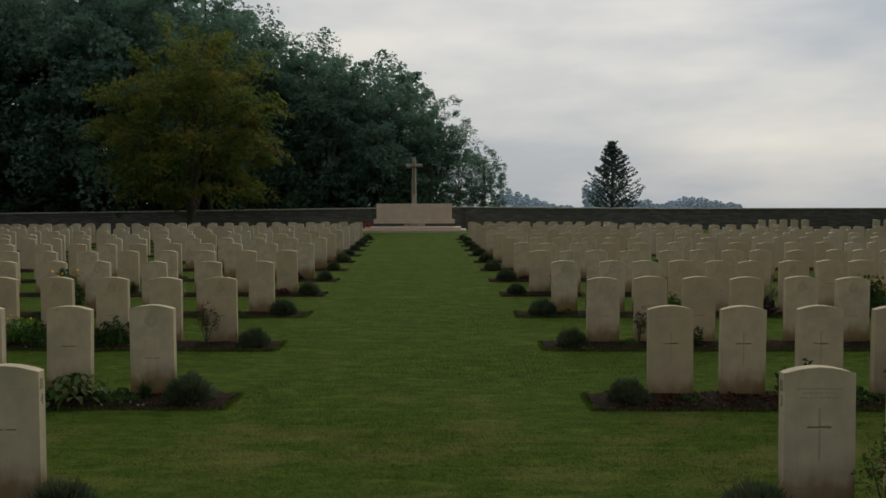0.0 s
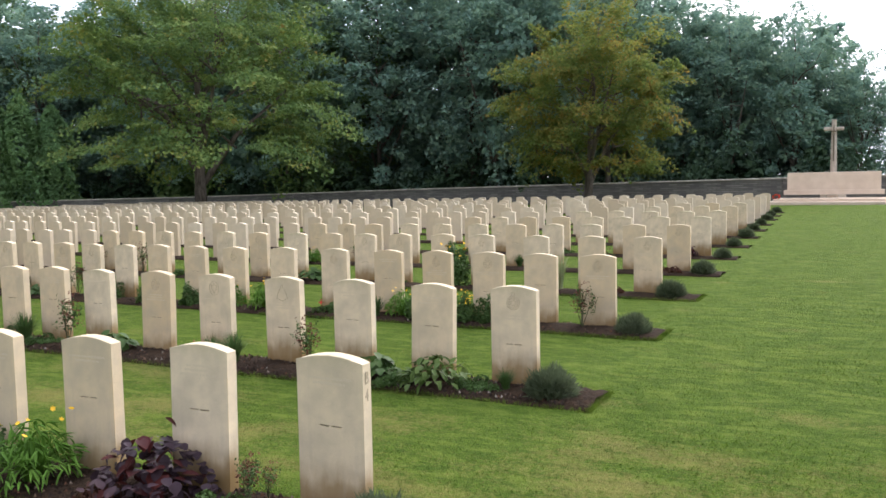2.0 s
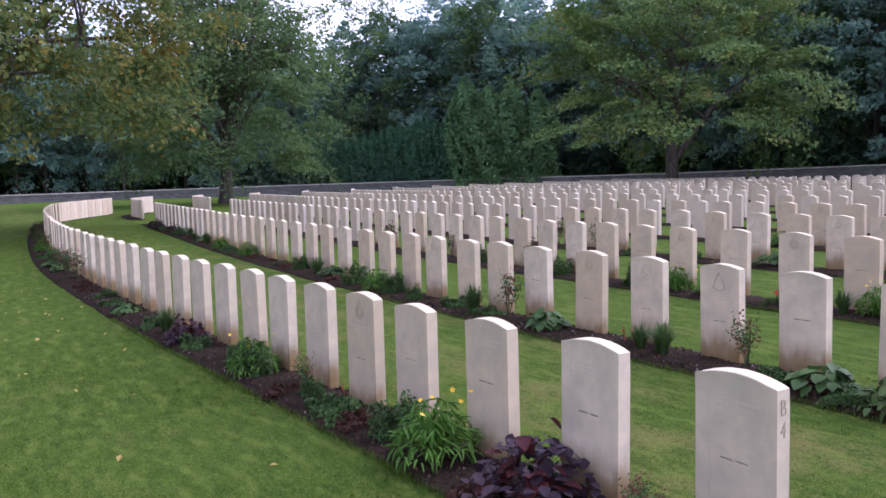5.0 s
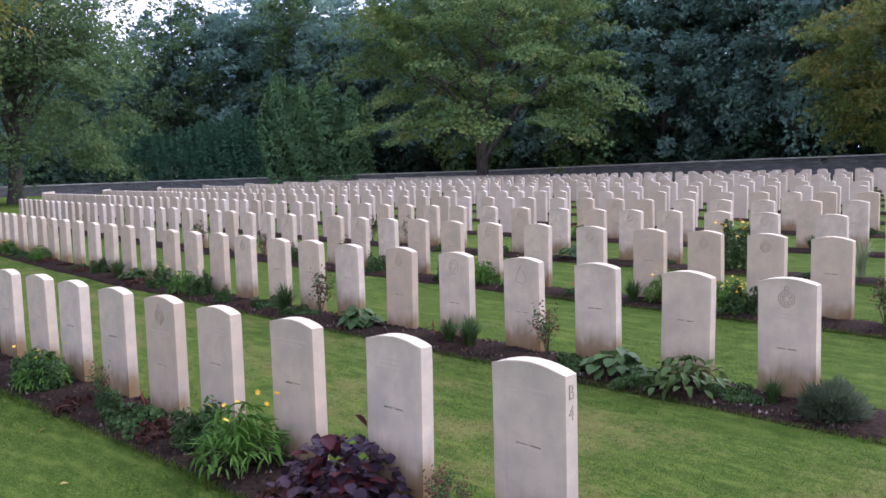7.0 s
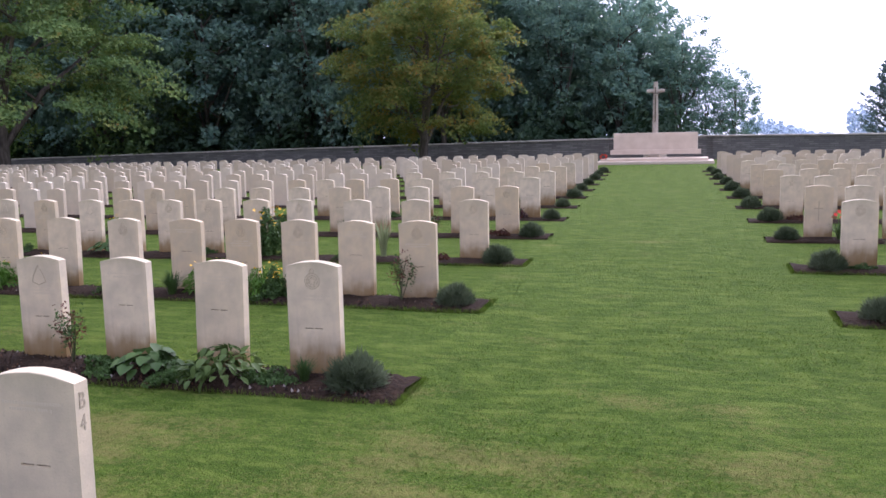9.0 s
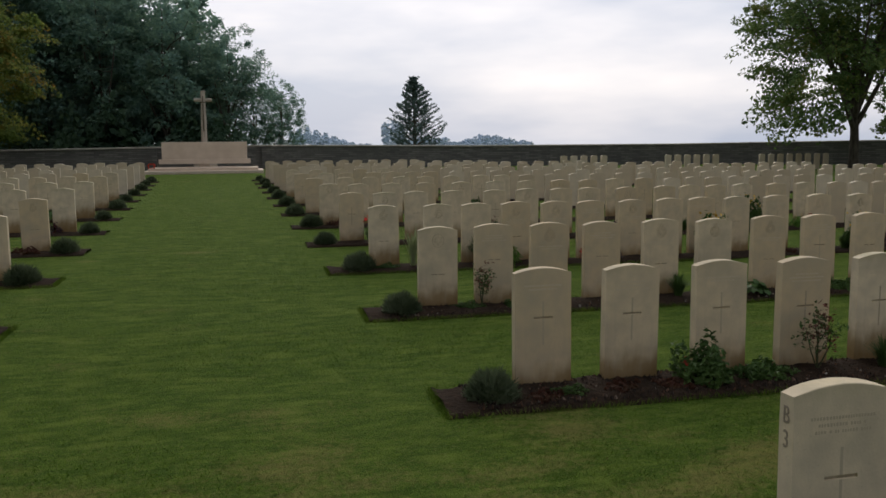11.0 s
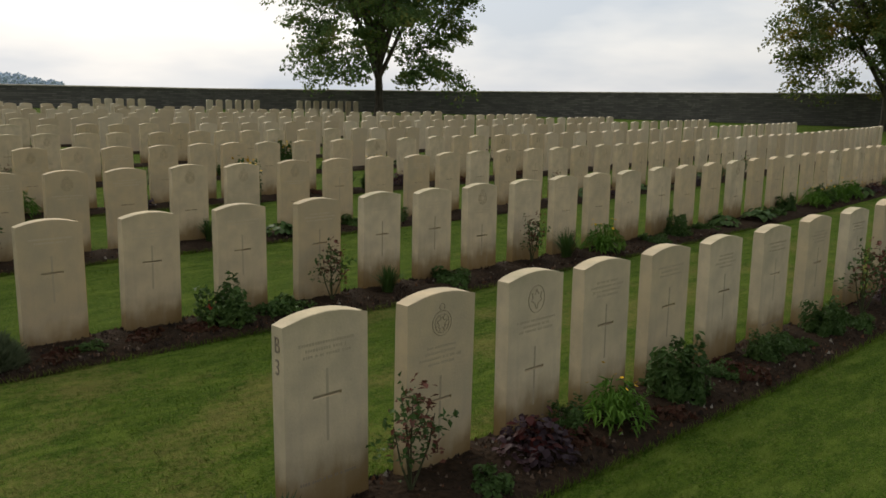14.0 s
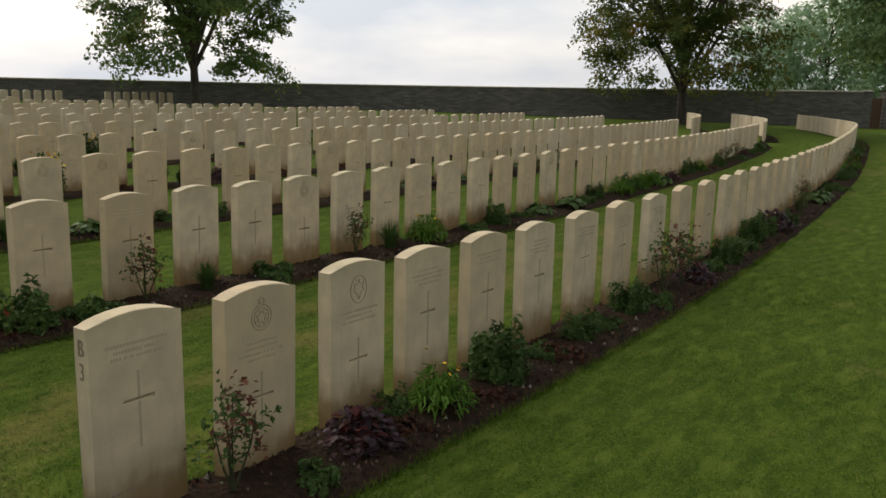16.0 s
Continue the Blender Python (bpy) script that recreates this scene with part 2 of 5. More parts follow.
_bc = mix_col(BLADE, ramp_of(BLADE, noise_tex(BLADE, 4.5, 6, stretch=(0.6, 1.4, 1)).outputs["Fac"], [(0.46, (0, 0, 0)), (0.66, (0.45, 0.45, 0.45))]), _bc, (0.139, 0.204, 0.0279))
_bc = tufted(BLADE, _bc)
_bcol = mix_col(BLADE, worn(BLADE), _bc, (0.217, 0.185, 0.0788))
set_base(BLADE, _bcol)
BLADE.node_tree.links.new(_bcol, _bt.inputs["Color"])
SOIL = mat("bed_soil", (0.03, 0.02, 0.014), 0.95)
_s = noise_tex(SOIL, 28, 6)
_s2 = noise_tex(SOIL, 6, 4)
set_base(SOIL, mix_col(SOIL, _s2.outputs["Fac"], ramp_of(SOIL, _s.outputs["Fac"], [(0.3, (0.009, 0.006, 0.004)), (0.7, (0.055, 0.034, 0.020))]), (0.022, 0.016, 0.011)))
SOIL.node_tree.nodes["Principled BSDF"].inputs["Specular IOR Level"].default_value = 0.05
bump(SOIL, _s.outputs["Fac"], 1.0, 0.03)

WALLM = mat("coursed_wall_stone", (0.2, 0.17, 0.13), 0.9)
_w = WALLM.node_tree.nodes.new("ShaderNodeTexBrick")
_w.inputs["Scale"].default_value = 1.0
_w.inputs["Brick Width"].default_value = 0.5
_w.inputs["Row Height"].default_value = 0.11
_w.inputs["Mortar Size"].default_value = 0.012
_w.inputs["Color1"].default_value = (0.115, 0.112, 0.106, 1)
_w.inputs["Color2"].default_value = (0.235, 0.222, 0.205, 1)
_w.inputs["Mortar"].default_value = (0.10, 0.09, 0.075, 1)
_wu = WALLM.node_tree.nodes.new("ShaderNodeUVMap")
WALLM.node_tree.links.new(_wu.outputs["UV"], _w.inputs["Vector"])
_wm = noise_tex(WALLM, 1.3, 5)
set_base(WALLM, mix_col(WALLM, ramp_of(WALLM, _wm.outputs["Fac"], [(0.35, (0.6, 0.6, 0.6)), (0.7, (0, 0, 0))]), _w.outputs["Color"], (0.10, 0.097, 0.09)))
bump(WALLM, _w.outputs["Fac"], -0.6, 0.02)
COPING = mat("wall_coping", (0.4, 0.37, 0.31), 0.85)
set_base(COPING, ramp_of(COPING, noise_tex(COPING, 3, 5).outputs["Fac"], [(0.3, (0.28, 0.26, 0.21)), (0.7, (0.48, 0.45, 0.38))]))
MONUMENT = mat("monument_stone", (0.6, 0.56, 0.48), 0.8)
set_base(MONUMENT, ramp_of(MONUMENT, noise_tex(MONUMENT, 2.2, 6).outputs["Fac"], [(0.3, (0.58, 0.464, 0.352)), (0.7, (0.68, 0.562, 0.443))]))
CROSSM = mat("weathered_cross_stone", (0.4, 0.36, 0.3), 0.85)
set_base(CROSSM, ramp_of(CROSSM, noise_tex(CROSSM, 3.0, 6).outputs["Fac"], [(0.3, (0.33, 0.29, 0.235)), (0.7, (0.47, 0.415, 0.34))]))
BRONZE = mat("bronze_sword", (0.10, 0.085, 0.05), 0.45, 0.8)
WOOD = mat("gate_wood", (0.10, 0.06, 0.035), 0.7)
set_base(WOOD, ramp_of(WOOD, noise_tex(WOOD, 9, 4, stretch=(6, 6, 0.5)).outputs["Fac"], [(0.3, (0.07, 0.04, 0.022)), (0.7, (0.14, 0.085, 0.05))]))
BARK = mat("bark", (0.08, 0.065, 0.05), 0.95)
_k = noise_tex(BARK, 9, 6, stretch=(1, 1, 0.25))
set_base(BARK, ramp_of(BARK, _k.outputs["Fac"], [(0.3, (0.045, 0.036, 0.028)), (0.7, (0.14, 0.12, 0.095))]))
bump(BARK, _k.outputs["Fac"], 0.8, 0.03)

# WOODS is lifted and bluish: air haze painted into the leaf colour
WOODS = leaf_material("haze_tinted_wood_leaf", [(0.116, 0.21, 0.177), (0.168, 0.283, 0.226), (0.226, 0.348, 0.244), (0.287, 0.409, 0.256)], 0.65, 0.5)
# UNDERWOOD is darkened to paint in the shade below the crowns
UNDERWOOD = leaf_material("shaded_undergrowth_leaf", [(0.035, 0.065, 0.042), (0.055, 0.10, 0.055), (0.085, 0.14, 0.065)], 0.65, 0.4)
WOODS_LIGHT = leaf_material("mid_green_leaf", [(0.0619, 0.11, 0.054), (0.099, 0.167, 0.063), (0.141, 0.219, 0.0743), (0.203, 0.254, 0.084)], 0.6, 0.45)
YELLOWING = leaf_material("yellowing_leaf", [(0.0719, 0.123, 0.0379), (0.102, 0.16, 0.0422), (0.144, 0.19, 0.0467), (0.198, 0.213, 0.0512), (0.299, 0.231, 0.0557), (0.348, 0.178, 0.0501)], 0.6, 0.55)
AUTUMN = leaf_material("turning_leaf", [(0.048, 0.088, 0.032), (0.072, 0.115, 0.034), (0.11, 0.145, 0.036), (0.22, 0.19, 0.04), (0.32, 0.17, 0.04)], 0.6, 0.4)
MAPLE = leaf_material("maple_leaf_green", [(0.0612, 0.117, 0.051), (0.0892, 0.161, 0.0561), (0.117, 0.197, 0.0638), (0.147, 0.23, 0.0663), (0.184, 0.255, 0.0701), (0.242, 0.268, 0.0638), (0.332, 0.217, 0.0765)], 0.6, 0.3)
EAST_LEAF = leaf_material("dull_green_leaf", [(0.048, 0.092, 0.040), (0.070, 0.126, 0.044), (0.092, 0.155, 0.050), (0.115, 0.18, 0.052), (0.145, 0.20, 0.055), (0.19, 0.21, 0.05), (0.26, 0.17, 0.06)], 0.6, 0.4)
THUJA = leaf_material("thuja_green", [(0.0425, 0.106, 0.0625), (0.0688, 0.156, 0.0825), (0.1, 0.2, 0.095)])
THUJA_LIGHT = leaf_material("light_thuja_green", [(0.09, 0.18, 0.078), (0.132, 0.24, 0.0936), (0.18, 0.3, 0.108)])
CONIFER = leaf_material("conifer_needle", [(0.08, 0.13, 0.125), (0.12, 0.18, 0.165), (0.17, 0.23, 0.19)], 0.6, 0.5)
FRESH = leaf_material("fresh_plant_green", [(0.040, 0.080, 0.026), (0.068, 0.125, 0.034), (0.115, 0.185, 0.052)], 0.5)
HOSTA = leaf_material("broad_leaf", [(0.045, 0.085, 0.020), (0.09, 0.14, 0.035), (0.20, 0.25, 0.06)], 0.5)
SAGE = leaf_material("grey_green_leaf", [(0.042, 0.062, 0.030), (0.10, 0.13, 0.070), (0.20, 0.23, 0.14)], 0.8, 0.35)
PURPLE = leaf_material("purple_leaf", [(0.030, 0.022, 0.028), (0.058, 0.036, 0.044), (0.105, 0.052, 0.050)], 0.45)
BRIGHT = leaf_material("bright_plant_green", [(0.0562, 0.138, 0.0198), (0.106, 0.222, 0.0308), (0.175, 0.312, 0.0495)], 0.5)
REDDARK = leaf_material("dark_red_leaf", [(0.03, 0.010, 0.012), (0.075, 0.018, 0.016), (0.11, 0.03, 0.02)], 0.45)
REDDISH = leaf_material("rusty_leaf", [(0.05, 0.038, 0.02), (0.085, 0.036, 0.024), (0.065, 0.07, 0.025)], 0.6)
ROSE_RED = leaf_material("reddish_rose_leaf", [(0.085, 0.055, 0.03), (0.16, 0.055, 0.04), (0.12, 0.12, 0.035)], 0.5)
YELLOW = mat("yellow_petal", (0.75, 0.45, 0.02), 0.6)
RED = mat("red_petal", (0.55, 0.04, 0.02), 0.6)
WHITE = mat("white_petal", (0.75, 0.75, 0.7), 0.6)
FALLEN = leaf_material("fallen_leaf", [(0.35, 0.26, 0.06), (0.42, 0.33, 0.10), (0.30, 0.16, 0.05)], 0.7)
PALE_STRAP = leaf_material("pale_striped_leaf", [(0.16, 0.21, 0.09), (0.30, 0.34, 0.17), (0.42, 0.43, 0.24)], 0.5)
WREATH_GREEN = mat("wreath_green", (0.03, 0.07, 0.02), 0.7)
STEM = mat("plant_stem", (0.06, 0.07, 0.03), 0.8)


# ---- geometry helpers ----
def clamp(v, a=0.0, b=1.0):
    return max(a, min(b, v))


def ground_z(x, y):
    """The lawn rises gently away from the entrance and sinks towards the wood."""
    y = clamp(y, -25, 56)
    return 0.01 * (y - 5) - 0.008 * clamp(-x - 5, 0, 60) * clamp((y - 10) / 40)


def mesh_of(name, verts, faces, material, smooth=False):
    me = bpy.data.meshes.new(name)
    me.from_pydata(verts, [], faces)
    me.materials.append(material)
    if smooth:
        me.polygons.foreach_set("use_smooth", [True] * len(me.polygons))
    me.update()
    return me


def bm_mesh(name, bm, material, smooth=False):
    me = bpy.data.meshes.new(name)
    bmesh.ops.recalc_face_normals(bm, faces=bm.faces[:])
    bm.to_mesh(me)
    bm.free()
    me.materials.append(material)
    if smooth:
        me.polygons.foreach_set("use_smooth", [True] * len(me.polygons))
    return me


def child(name, me, parent, label=""):
    ob = new(name, me)
    ob.parent = parent
    if label:
        ob["label"] = label
    return ob


def thing(name, m, label, category, group="", kind=""):
    ob = new(name)
    ob.empty_display_size = 0.2
    ob.matrix_world = m
    return tagged(ob, label, category, group, kind)


def box_bm(bm, cx, cy, cz, sx, sy, sz, bevel=0.0, turn=0.0):
    r = bmesh.ops.create_cube(bm, size=1.0, matrix=Matrix.Translation((cx, cy, cz)) @ Matrix.Rotation(turn, 4, "Z") @ Matrix.Diagonal((sx, sy, sz, 1)))
    if bevel:
        es = list({e for v in r["verts"] for e in v.link_edges})
        bmesh.ops.bevel(bm, geom=es, offset=bevel, segments=2, affect="EDGES", profile=0.6)


def leaves(centres, normals, sizes, rng, aspect=0.55):
    """Folded leaf blades, one island each, as verts and faces."""
    n = len(centres)
    d = normals + rng.normal(0, 0.55, (n, 3))
    d /= np.linalg.norm(d, axis=1)[:, None] + 1e-9
    a = np.cross(d, rng.normal(0, 1, (n, 3)))
    a /= np.linalg.norm(a, axis=1)[:, None] + 1e-9
    b = np.cross(d, a)
    s = sizes[:, None]
    v = np.empty((n, 4, 3))
    v[:, 0] = centres - a * s * 0.5
    v[:, 1] = centres + b * s * aspect * 0.5 + d * s * 0.10
    v[:, 2] = centres + a * s * 0.5 - d * s * 0.12
    v[:, 3] = centres - b * s * aspect * 0.5 + d * s * 0.10
    return v.reshape(-1, 3), np.arange(n * 4).reshape(n, 4)


def tubes(paths, sides=6):
    """Tapered tubes along paths of (point, radius)."""
    verts, faces = [], []
    for path in paths:
        base = len(verts)
        for i, (p, r) in enumerate(path):
            p = Vector(p)
            q = Vector(path[min(i + 1, len(path) - 1)][0]) - Vector(path[max(i - 1, 0)][0])
            q = q.normalized() if q.length > 1e-6 else Vector((0, 0, 1))
            u = q.orthogonal().normalized()
            w = q.cross(u)
            for k in range(sides):
                an = 2 * math.pi * k / sides
                verts.append(p + (u * math.cos(an) + w * math.sin(an)) * r)
        for i in range(len(path) - 1):
            for k in range(sides):
                a, b = base + i * sides + k, base + i * sides + (k + 1) % sides
                faces.append((a, b, b + sides, a + sides))
        faces.append(tuple(base + (len(path) - 1) * sides + k for k in range(sides)))
    return [tuple(v) for v in verts], faces


def sprays(rng, cs, heart, reach, flat, n_leaf, leaf_size):
    """Drooping sprays of leaves, each lying roughly level and pointing away from the heart of the crown."""
    k = len(cs)
    per = max(4, n_leaf // k)
    u = cs - heart
    u[:, 2] *= 0.45
    u += rng.normal(0, 0.35, u.shape) * np.linalg.norm(u, axis=1)[:, None]
    u /= np.linalg.norm(u, axis=1)[:, None] + 1e-6
    t = np.cross((0, 0, 1.0), u)
    t /= np.linalg.norm(t, axis=1)[:, None] + 1e-6
    w = np.cross(u, t)
    u, t, w = (np.repeat(q, per, 0) for q in (u, t, w))
    size = np.repeat(rng.uniform(0.12, 0.30, k) * reach, per)[:, None]
    r = rng.uniform(0, 1, len(u)) ** 0.75
    an = rng.uniform(0, 2 * math.pi, len(u))
    a, b = (r * np.cos(an))[:, None], (r * np.sin(an))[:, None]
    lift = rng.normal(0, 1, (len(u), 1)) * flat * (1.15 - r[:, None])
    c = np.repeat(cs, per, 0) + size * (u * a * 1.15 + t * b * 0.85 + w * lift - np.array([0, 0, 0.28]) * (a + 0.4) ** 2)
    return leaves(c, w * 0.75 + u * 0.85, rng.uniform(0.65, 1.35, len(c)) * leaf_size, rng, 0.7)


def tree_meshes(seed, height, radius, clear, trunk_r, n_leaf, leaf_size, leaf_mat, egg=0.45, clumps=150, lean=0.0, limbs=9, spread=1.0, flat=0.22, fork=None):
    """A broadleaf tree: trunk, limbs reaching into the crown, and leaf clumps hung round limb ends."""
    rng = np.random.default_rng(seed)
    top = np.array([lean, 0, height * 0.86])
    paths = []
    bend = rng.normal(0, 0.05 * radius, (6, 3)) * np.array([1, 1, 0])

    def spine(f):
        k = min(int(f * 5), 4)
        g = f * 5 - k
        return np.array([top[0] * f, top[1] * f, top[2] * f]) + (bend[k] * (1 - g) + bend[k + 1] * g) * f
    paths.append([(spine(f), trunk_r * (1.35 if f == 0 else 1 - 0.88 * f ** 0.8)) for f in (0, 0.06, 0.15, 0.3, 0.5, 0.7, 0.88, 1.0)])
    ends = []
    zc = clear + (height - clear) * 0.4
    for i in range(limbs):
        f = (clear / height) * 0.75 + (0.72 - clear / height * 0.75) * i / limbs
        if fork:
            f = fork[0] + (fork[1] - fork[0]) * i / limbs
        a = i * 2.4 + rng.uniform(-0.4, 0.4)
        s = spine(f)
        reach = radius * (0.80 - 0.35 * (i / limbs)) * rng.uniform(0.8, 1.1)
        rise = (height - s[2]) * (rng.uniform(0.3, 0.8) if fork else rng.uniform(0.22, 0.55))
        e = s + np.array([math.cos(a) * reach, math.sin(a) * reach, rise])
        m1 = s * 0.6 + e * 0.4 + np.array([0, 0, 0.12 * reach]) + rng.normal(0, 0.06 * reach, 3)
        r0 = trunk_r * (0.55 - 0.3 * f)
        paths.append([(s, r0), (m1, r0 * 0.7), (e, r0 * 0.22)])
        for j in range(4):
            g = rng.uniform(0.35, 0.95)
            p = s * (1 - g) + e * g
            d = rng.normal(0, 1, 3)
            d[2] = abs(d[2]) * 0.6
            e2 = p + d / np.linalg.norm(d) * radius * rng.uniform(0.25, 0.5)
            paths.append([(p, r0 * 0.4), ((p + e2) / 2 + rng.normal(0, 0.1, 3), r0 * 0.25), (e2, r0 * 0.08)])
            ends.append(e2)
        ends.append(e)
    # clump centres lie in the shell of an uneven crown, full and drooping low down, domed above
    cs = []
    lobes = rng.uniform(0.82, 1.08, 24)
    while len(cs) < clumps:
        h = rng.uniform(0.02, 0.97)
        a = rng.uniform(0, 2 * math.pi)
        wide = math.sqrt(max(0.0, 1 - ((h - egg) / (1 - egg)) ** 2)) if h > egg else 0.78 + 0.22 * h / egg
        if rng.uniform() > wide:
            continue
        rr = rng.uniform(0.42 if h < egg + 0.2 else 0.1, 1.0) ** 0.5 * lobes[int(a / (2 * math.pi) * 8) % 8 + 8 * min(2, int(h * 3))]
        cs.append(np.array([top[0] * 0.6 + math.cos(a) * radius * wide * rr, math.sin(a) * radius * wide * rr, clear + (height - clear) * h]))
    cs = np.array(cs + [e for e in ends])
    v, f = sprays(rng, cs, np.array([top[0] * 0.6, 0, zc - 0.25 * height]), radius * spread, flat, n_leaf, leaf_size)
    tv, tf = tubes(paths)
    return mesh_of("trunk", tv, tf, BARK, True), mesh_of("crown", v.tolist(), f.tolist(), leaf_mat)


def put_tree(meshes, x, y, label, turn=0.0, scale=1.0, category="tree", group="", name="tree", sink=0.05):
    e = thing(name, Matrix.Translation((x, y, ground_z(x, y) - sink)) @ Matrix.Rotation(turn, 4, "Z") @ Matrix.Scale(scale, 4), label, category, group)
    child("trunk", meshes[0], e)
    child("crown", meshes[1], e)
    return e


# ---- ground ----
def lines(*spans):
    out = []
    for a, b, n in spans:
        out += [a + (b - a) * i / n for i in range(n)]
    return out


gx = lines((-1500, -200, 5), (-200, -80, 6), (-80, -14, 22), (-14, 14, 56), (14, 80, 22), (80, 200, 6), (200, 1500, 5)) + [1500]
gy = lines((-300, -30, 4), (-30, 0, 10), (0, 16, 32), (16, 60, 22), (60, 200, 7), (200, 2500, 8)) + [2500]
gv = [(x, y, ground_z(x, y) + 0.012 * noise.noise((x * 0.7, y * 0.7, 0))) for y in gy for x in gx]
W = len(gx)
gf = [(j * W + i, j * W + i + 1, (j + 1) * W + i + 1, (j + 1) * W + i) for j in range(len(gy) - 1) for i in range(W - 1)]
tagged(new("ground", mesh_of("ground", gv, gf, LAWN, True)), "closely mown green lawn with worn yellowish patches", "lawn", kind="structure")

# ---- the rows of graves ----
ROWS, GAP = 13, 2.75
EAST_END = (50.5, 44.2, 42.0, 29.5, 27.5, 25.5, 24.0, 22.0, 19.0, 15.5, 12.5, 9.5, 7.5)
RX = [0, 6, 10, 15, 20, 27, 35.6, 39.5, 48, 50.5]
RO = [0, 0.0, 0.19, 0.58, 1.1, 2.05, 3.35, 4.2, 7.5, 9.2]
R2O = [0, 0.0, 0.19, 0.58, 1.1, 2.1, 3.85, 5.15, 10.0, 11.5]
LX = [0, 4, 10, 15, 19, 23, 29, 34, 37, 39, 41, 43.5]
LO = [0.08, -0.05, -0.42, -0.55, -0.48, -0.22, 0.28, 0.95, 1.45, 2.3, 3.5, 5.0]
L2O = [0, 0.0, -0.05, 0.1, 0.35, 0.7, 1.2, 1.72, 2.0, 2.05, 2.4, 4.3]


def smooth_interp(x, xs, ys):
    return sum(float(np.interp(x + d, xs, ys)) for d in (-1.5, -0.75, 0, 0.75, 1.5)) / 5


def row_y(n, x):
    y = 5.0 + n * GAP
    if x >= 0:
        return y + smooth_interp(x, RX, RO if n == 0 else R2O)
    return y + smooth_interp(-x, LX, LO if n == 0 else L2O)


def row_point(n, x):
    y = row_y(n, x)
    d = Vector((1.0, (row_y(n, x + 0.2) - row_y(n, x - 0.2)) / 0.4, 0)).normalized()
    return Vector((x, y, ground_z(x, y))), d


def side_start(n, side):
    return 2.05 - 0.095 * n if side > 0 else -2.04 - 0.145 * n


def side_end(n, side):
    """Where the row stops short of the boundary wall."""
    if side > 0:
        return EAST_END[n]
    return (-43.7, -43.4, -42.2)[n] if n < 3 else -42.0 - 0.4 * min(n, 6) + max(0, n - 9) * 0.5


def has_gap(n, x):
    """The cross path that cuts all rows but the first."""
    return n > 0 and (29.8 < x < 33.5 or (n < 3 and -35.5 < x < -31.5))


WID, SHO, TOPZ, THK = 0.381, 0.772, 0.806, 0.078


def head_z(x):
    return SHO + (TOPZ - SHO) * (1 - (x / (WID / 2)) ** 2)


def headstone_mesh(name, cross, dz=0.0, shaft=True, bar=0.014):
    """An upright slab with a gently arched head; a cross may be cut into its face."""
    bm = bmesh.new()
    h = WID / 2
    xs = [-h, -0.15, -0.11, -0.066, -0.006, 0.006, 0.066, 0.11, 0.15, h]
    zs = [-0.12, 0.25 + dz, 0.433 - bar / 2 + dz, 0.433 + bar / 2 + dz, 0.54 + dz, 0.68]
    grid = []
    for j in range(len(zs) + 1):
        grid.append([bm.verts.new((x, 0, zs[j] if j < len(zs) else head_z(x))) for x in xs])
    cut = []
    for j in range(len(zs)):
        for i in range(len(xs) - 1):
            f = bm.faces.new((grid[j][i], grid[j][i + 1], grid[j + 1][i + 1], grid[j + 1][i]))
            if cross and ((i == 4 and 1 <= j <= 3) or (j == 2 and 3 <= i <= 5)):
                cut.append(f)
    if cut:
        stem = [f for f in cut if abs(f.calc_center_median().z - 0.433 - dz) > 0.02]
        keep_bar = [f for f in cut if f not in stem and (shaft or bar > 0.012 or abs(f.calc_center_median().x) > 0.01)]
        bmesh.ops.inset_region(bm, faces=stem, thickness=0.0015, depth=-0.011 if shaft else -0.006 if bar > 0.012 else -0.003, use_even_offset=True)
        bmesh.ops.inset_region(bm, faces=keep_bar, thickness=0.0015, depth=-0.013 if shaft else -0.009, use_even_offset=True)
        # cut faces get the darker tones, so groove shade is in the colour
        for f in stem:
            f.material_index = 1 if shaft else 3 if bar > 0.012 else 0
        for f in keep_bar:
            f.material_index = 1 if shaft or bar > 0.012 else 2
    ring = grid[0][:] + [r[-1] for r in grid[1:-1]] + grid[-1][::-1] + [r[0] for r in grid[-2:0:-1]]
    back = [bm.verts.new((v.co.x, THK, v.co.z)) for v in ring]
    n = len(ring)
    rim = []
    for i in range(n):
        bm.faces.new((ring[i], ring[(i + 1) % n], back[(i + 1) % n], back[i]))
    bm.faces.new(back[::-1])
    bm.edges.ensure_lookup_table()
    for loop in (ring, back):
        for i in range(n):
            e = bm.edges.get((loop[i], loop[(i + 1) % n]))
            if e:
                rim.append(e)
    bmesh.ops.bevel(bm, geom=rim, offset=0.003, segments=1, affect="EDGES")
    me = bm_mesh(name, bm, STONE)
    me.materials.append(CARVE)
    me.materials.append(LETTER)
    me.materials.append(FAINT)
    return me


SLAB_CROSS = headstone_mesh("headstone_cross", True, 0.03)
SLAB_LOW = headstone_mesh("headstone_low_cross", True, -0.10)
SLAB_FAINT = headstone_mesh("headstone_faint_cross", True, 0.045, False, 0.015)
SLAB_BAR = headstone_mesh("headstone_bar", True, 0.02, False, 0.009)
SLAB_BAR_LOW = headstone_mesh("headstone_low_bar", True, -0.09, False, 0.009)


def ring_paths(r, cx, cz, n=18, wob=0.0):
    return [((cx + math.cos(a) * r * (1 + wob * math.sin(a * 5)), -0.0005, cz + math.sin(a) * r * (1 + wob * math.sin(a * 5))), 0.0022) for a in [2 * math.pi * i / n for i in range(n + 1)]]


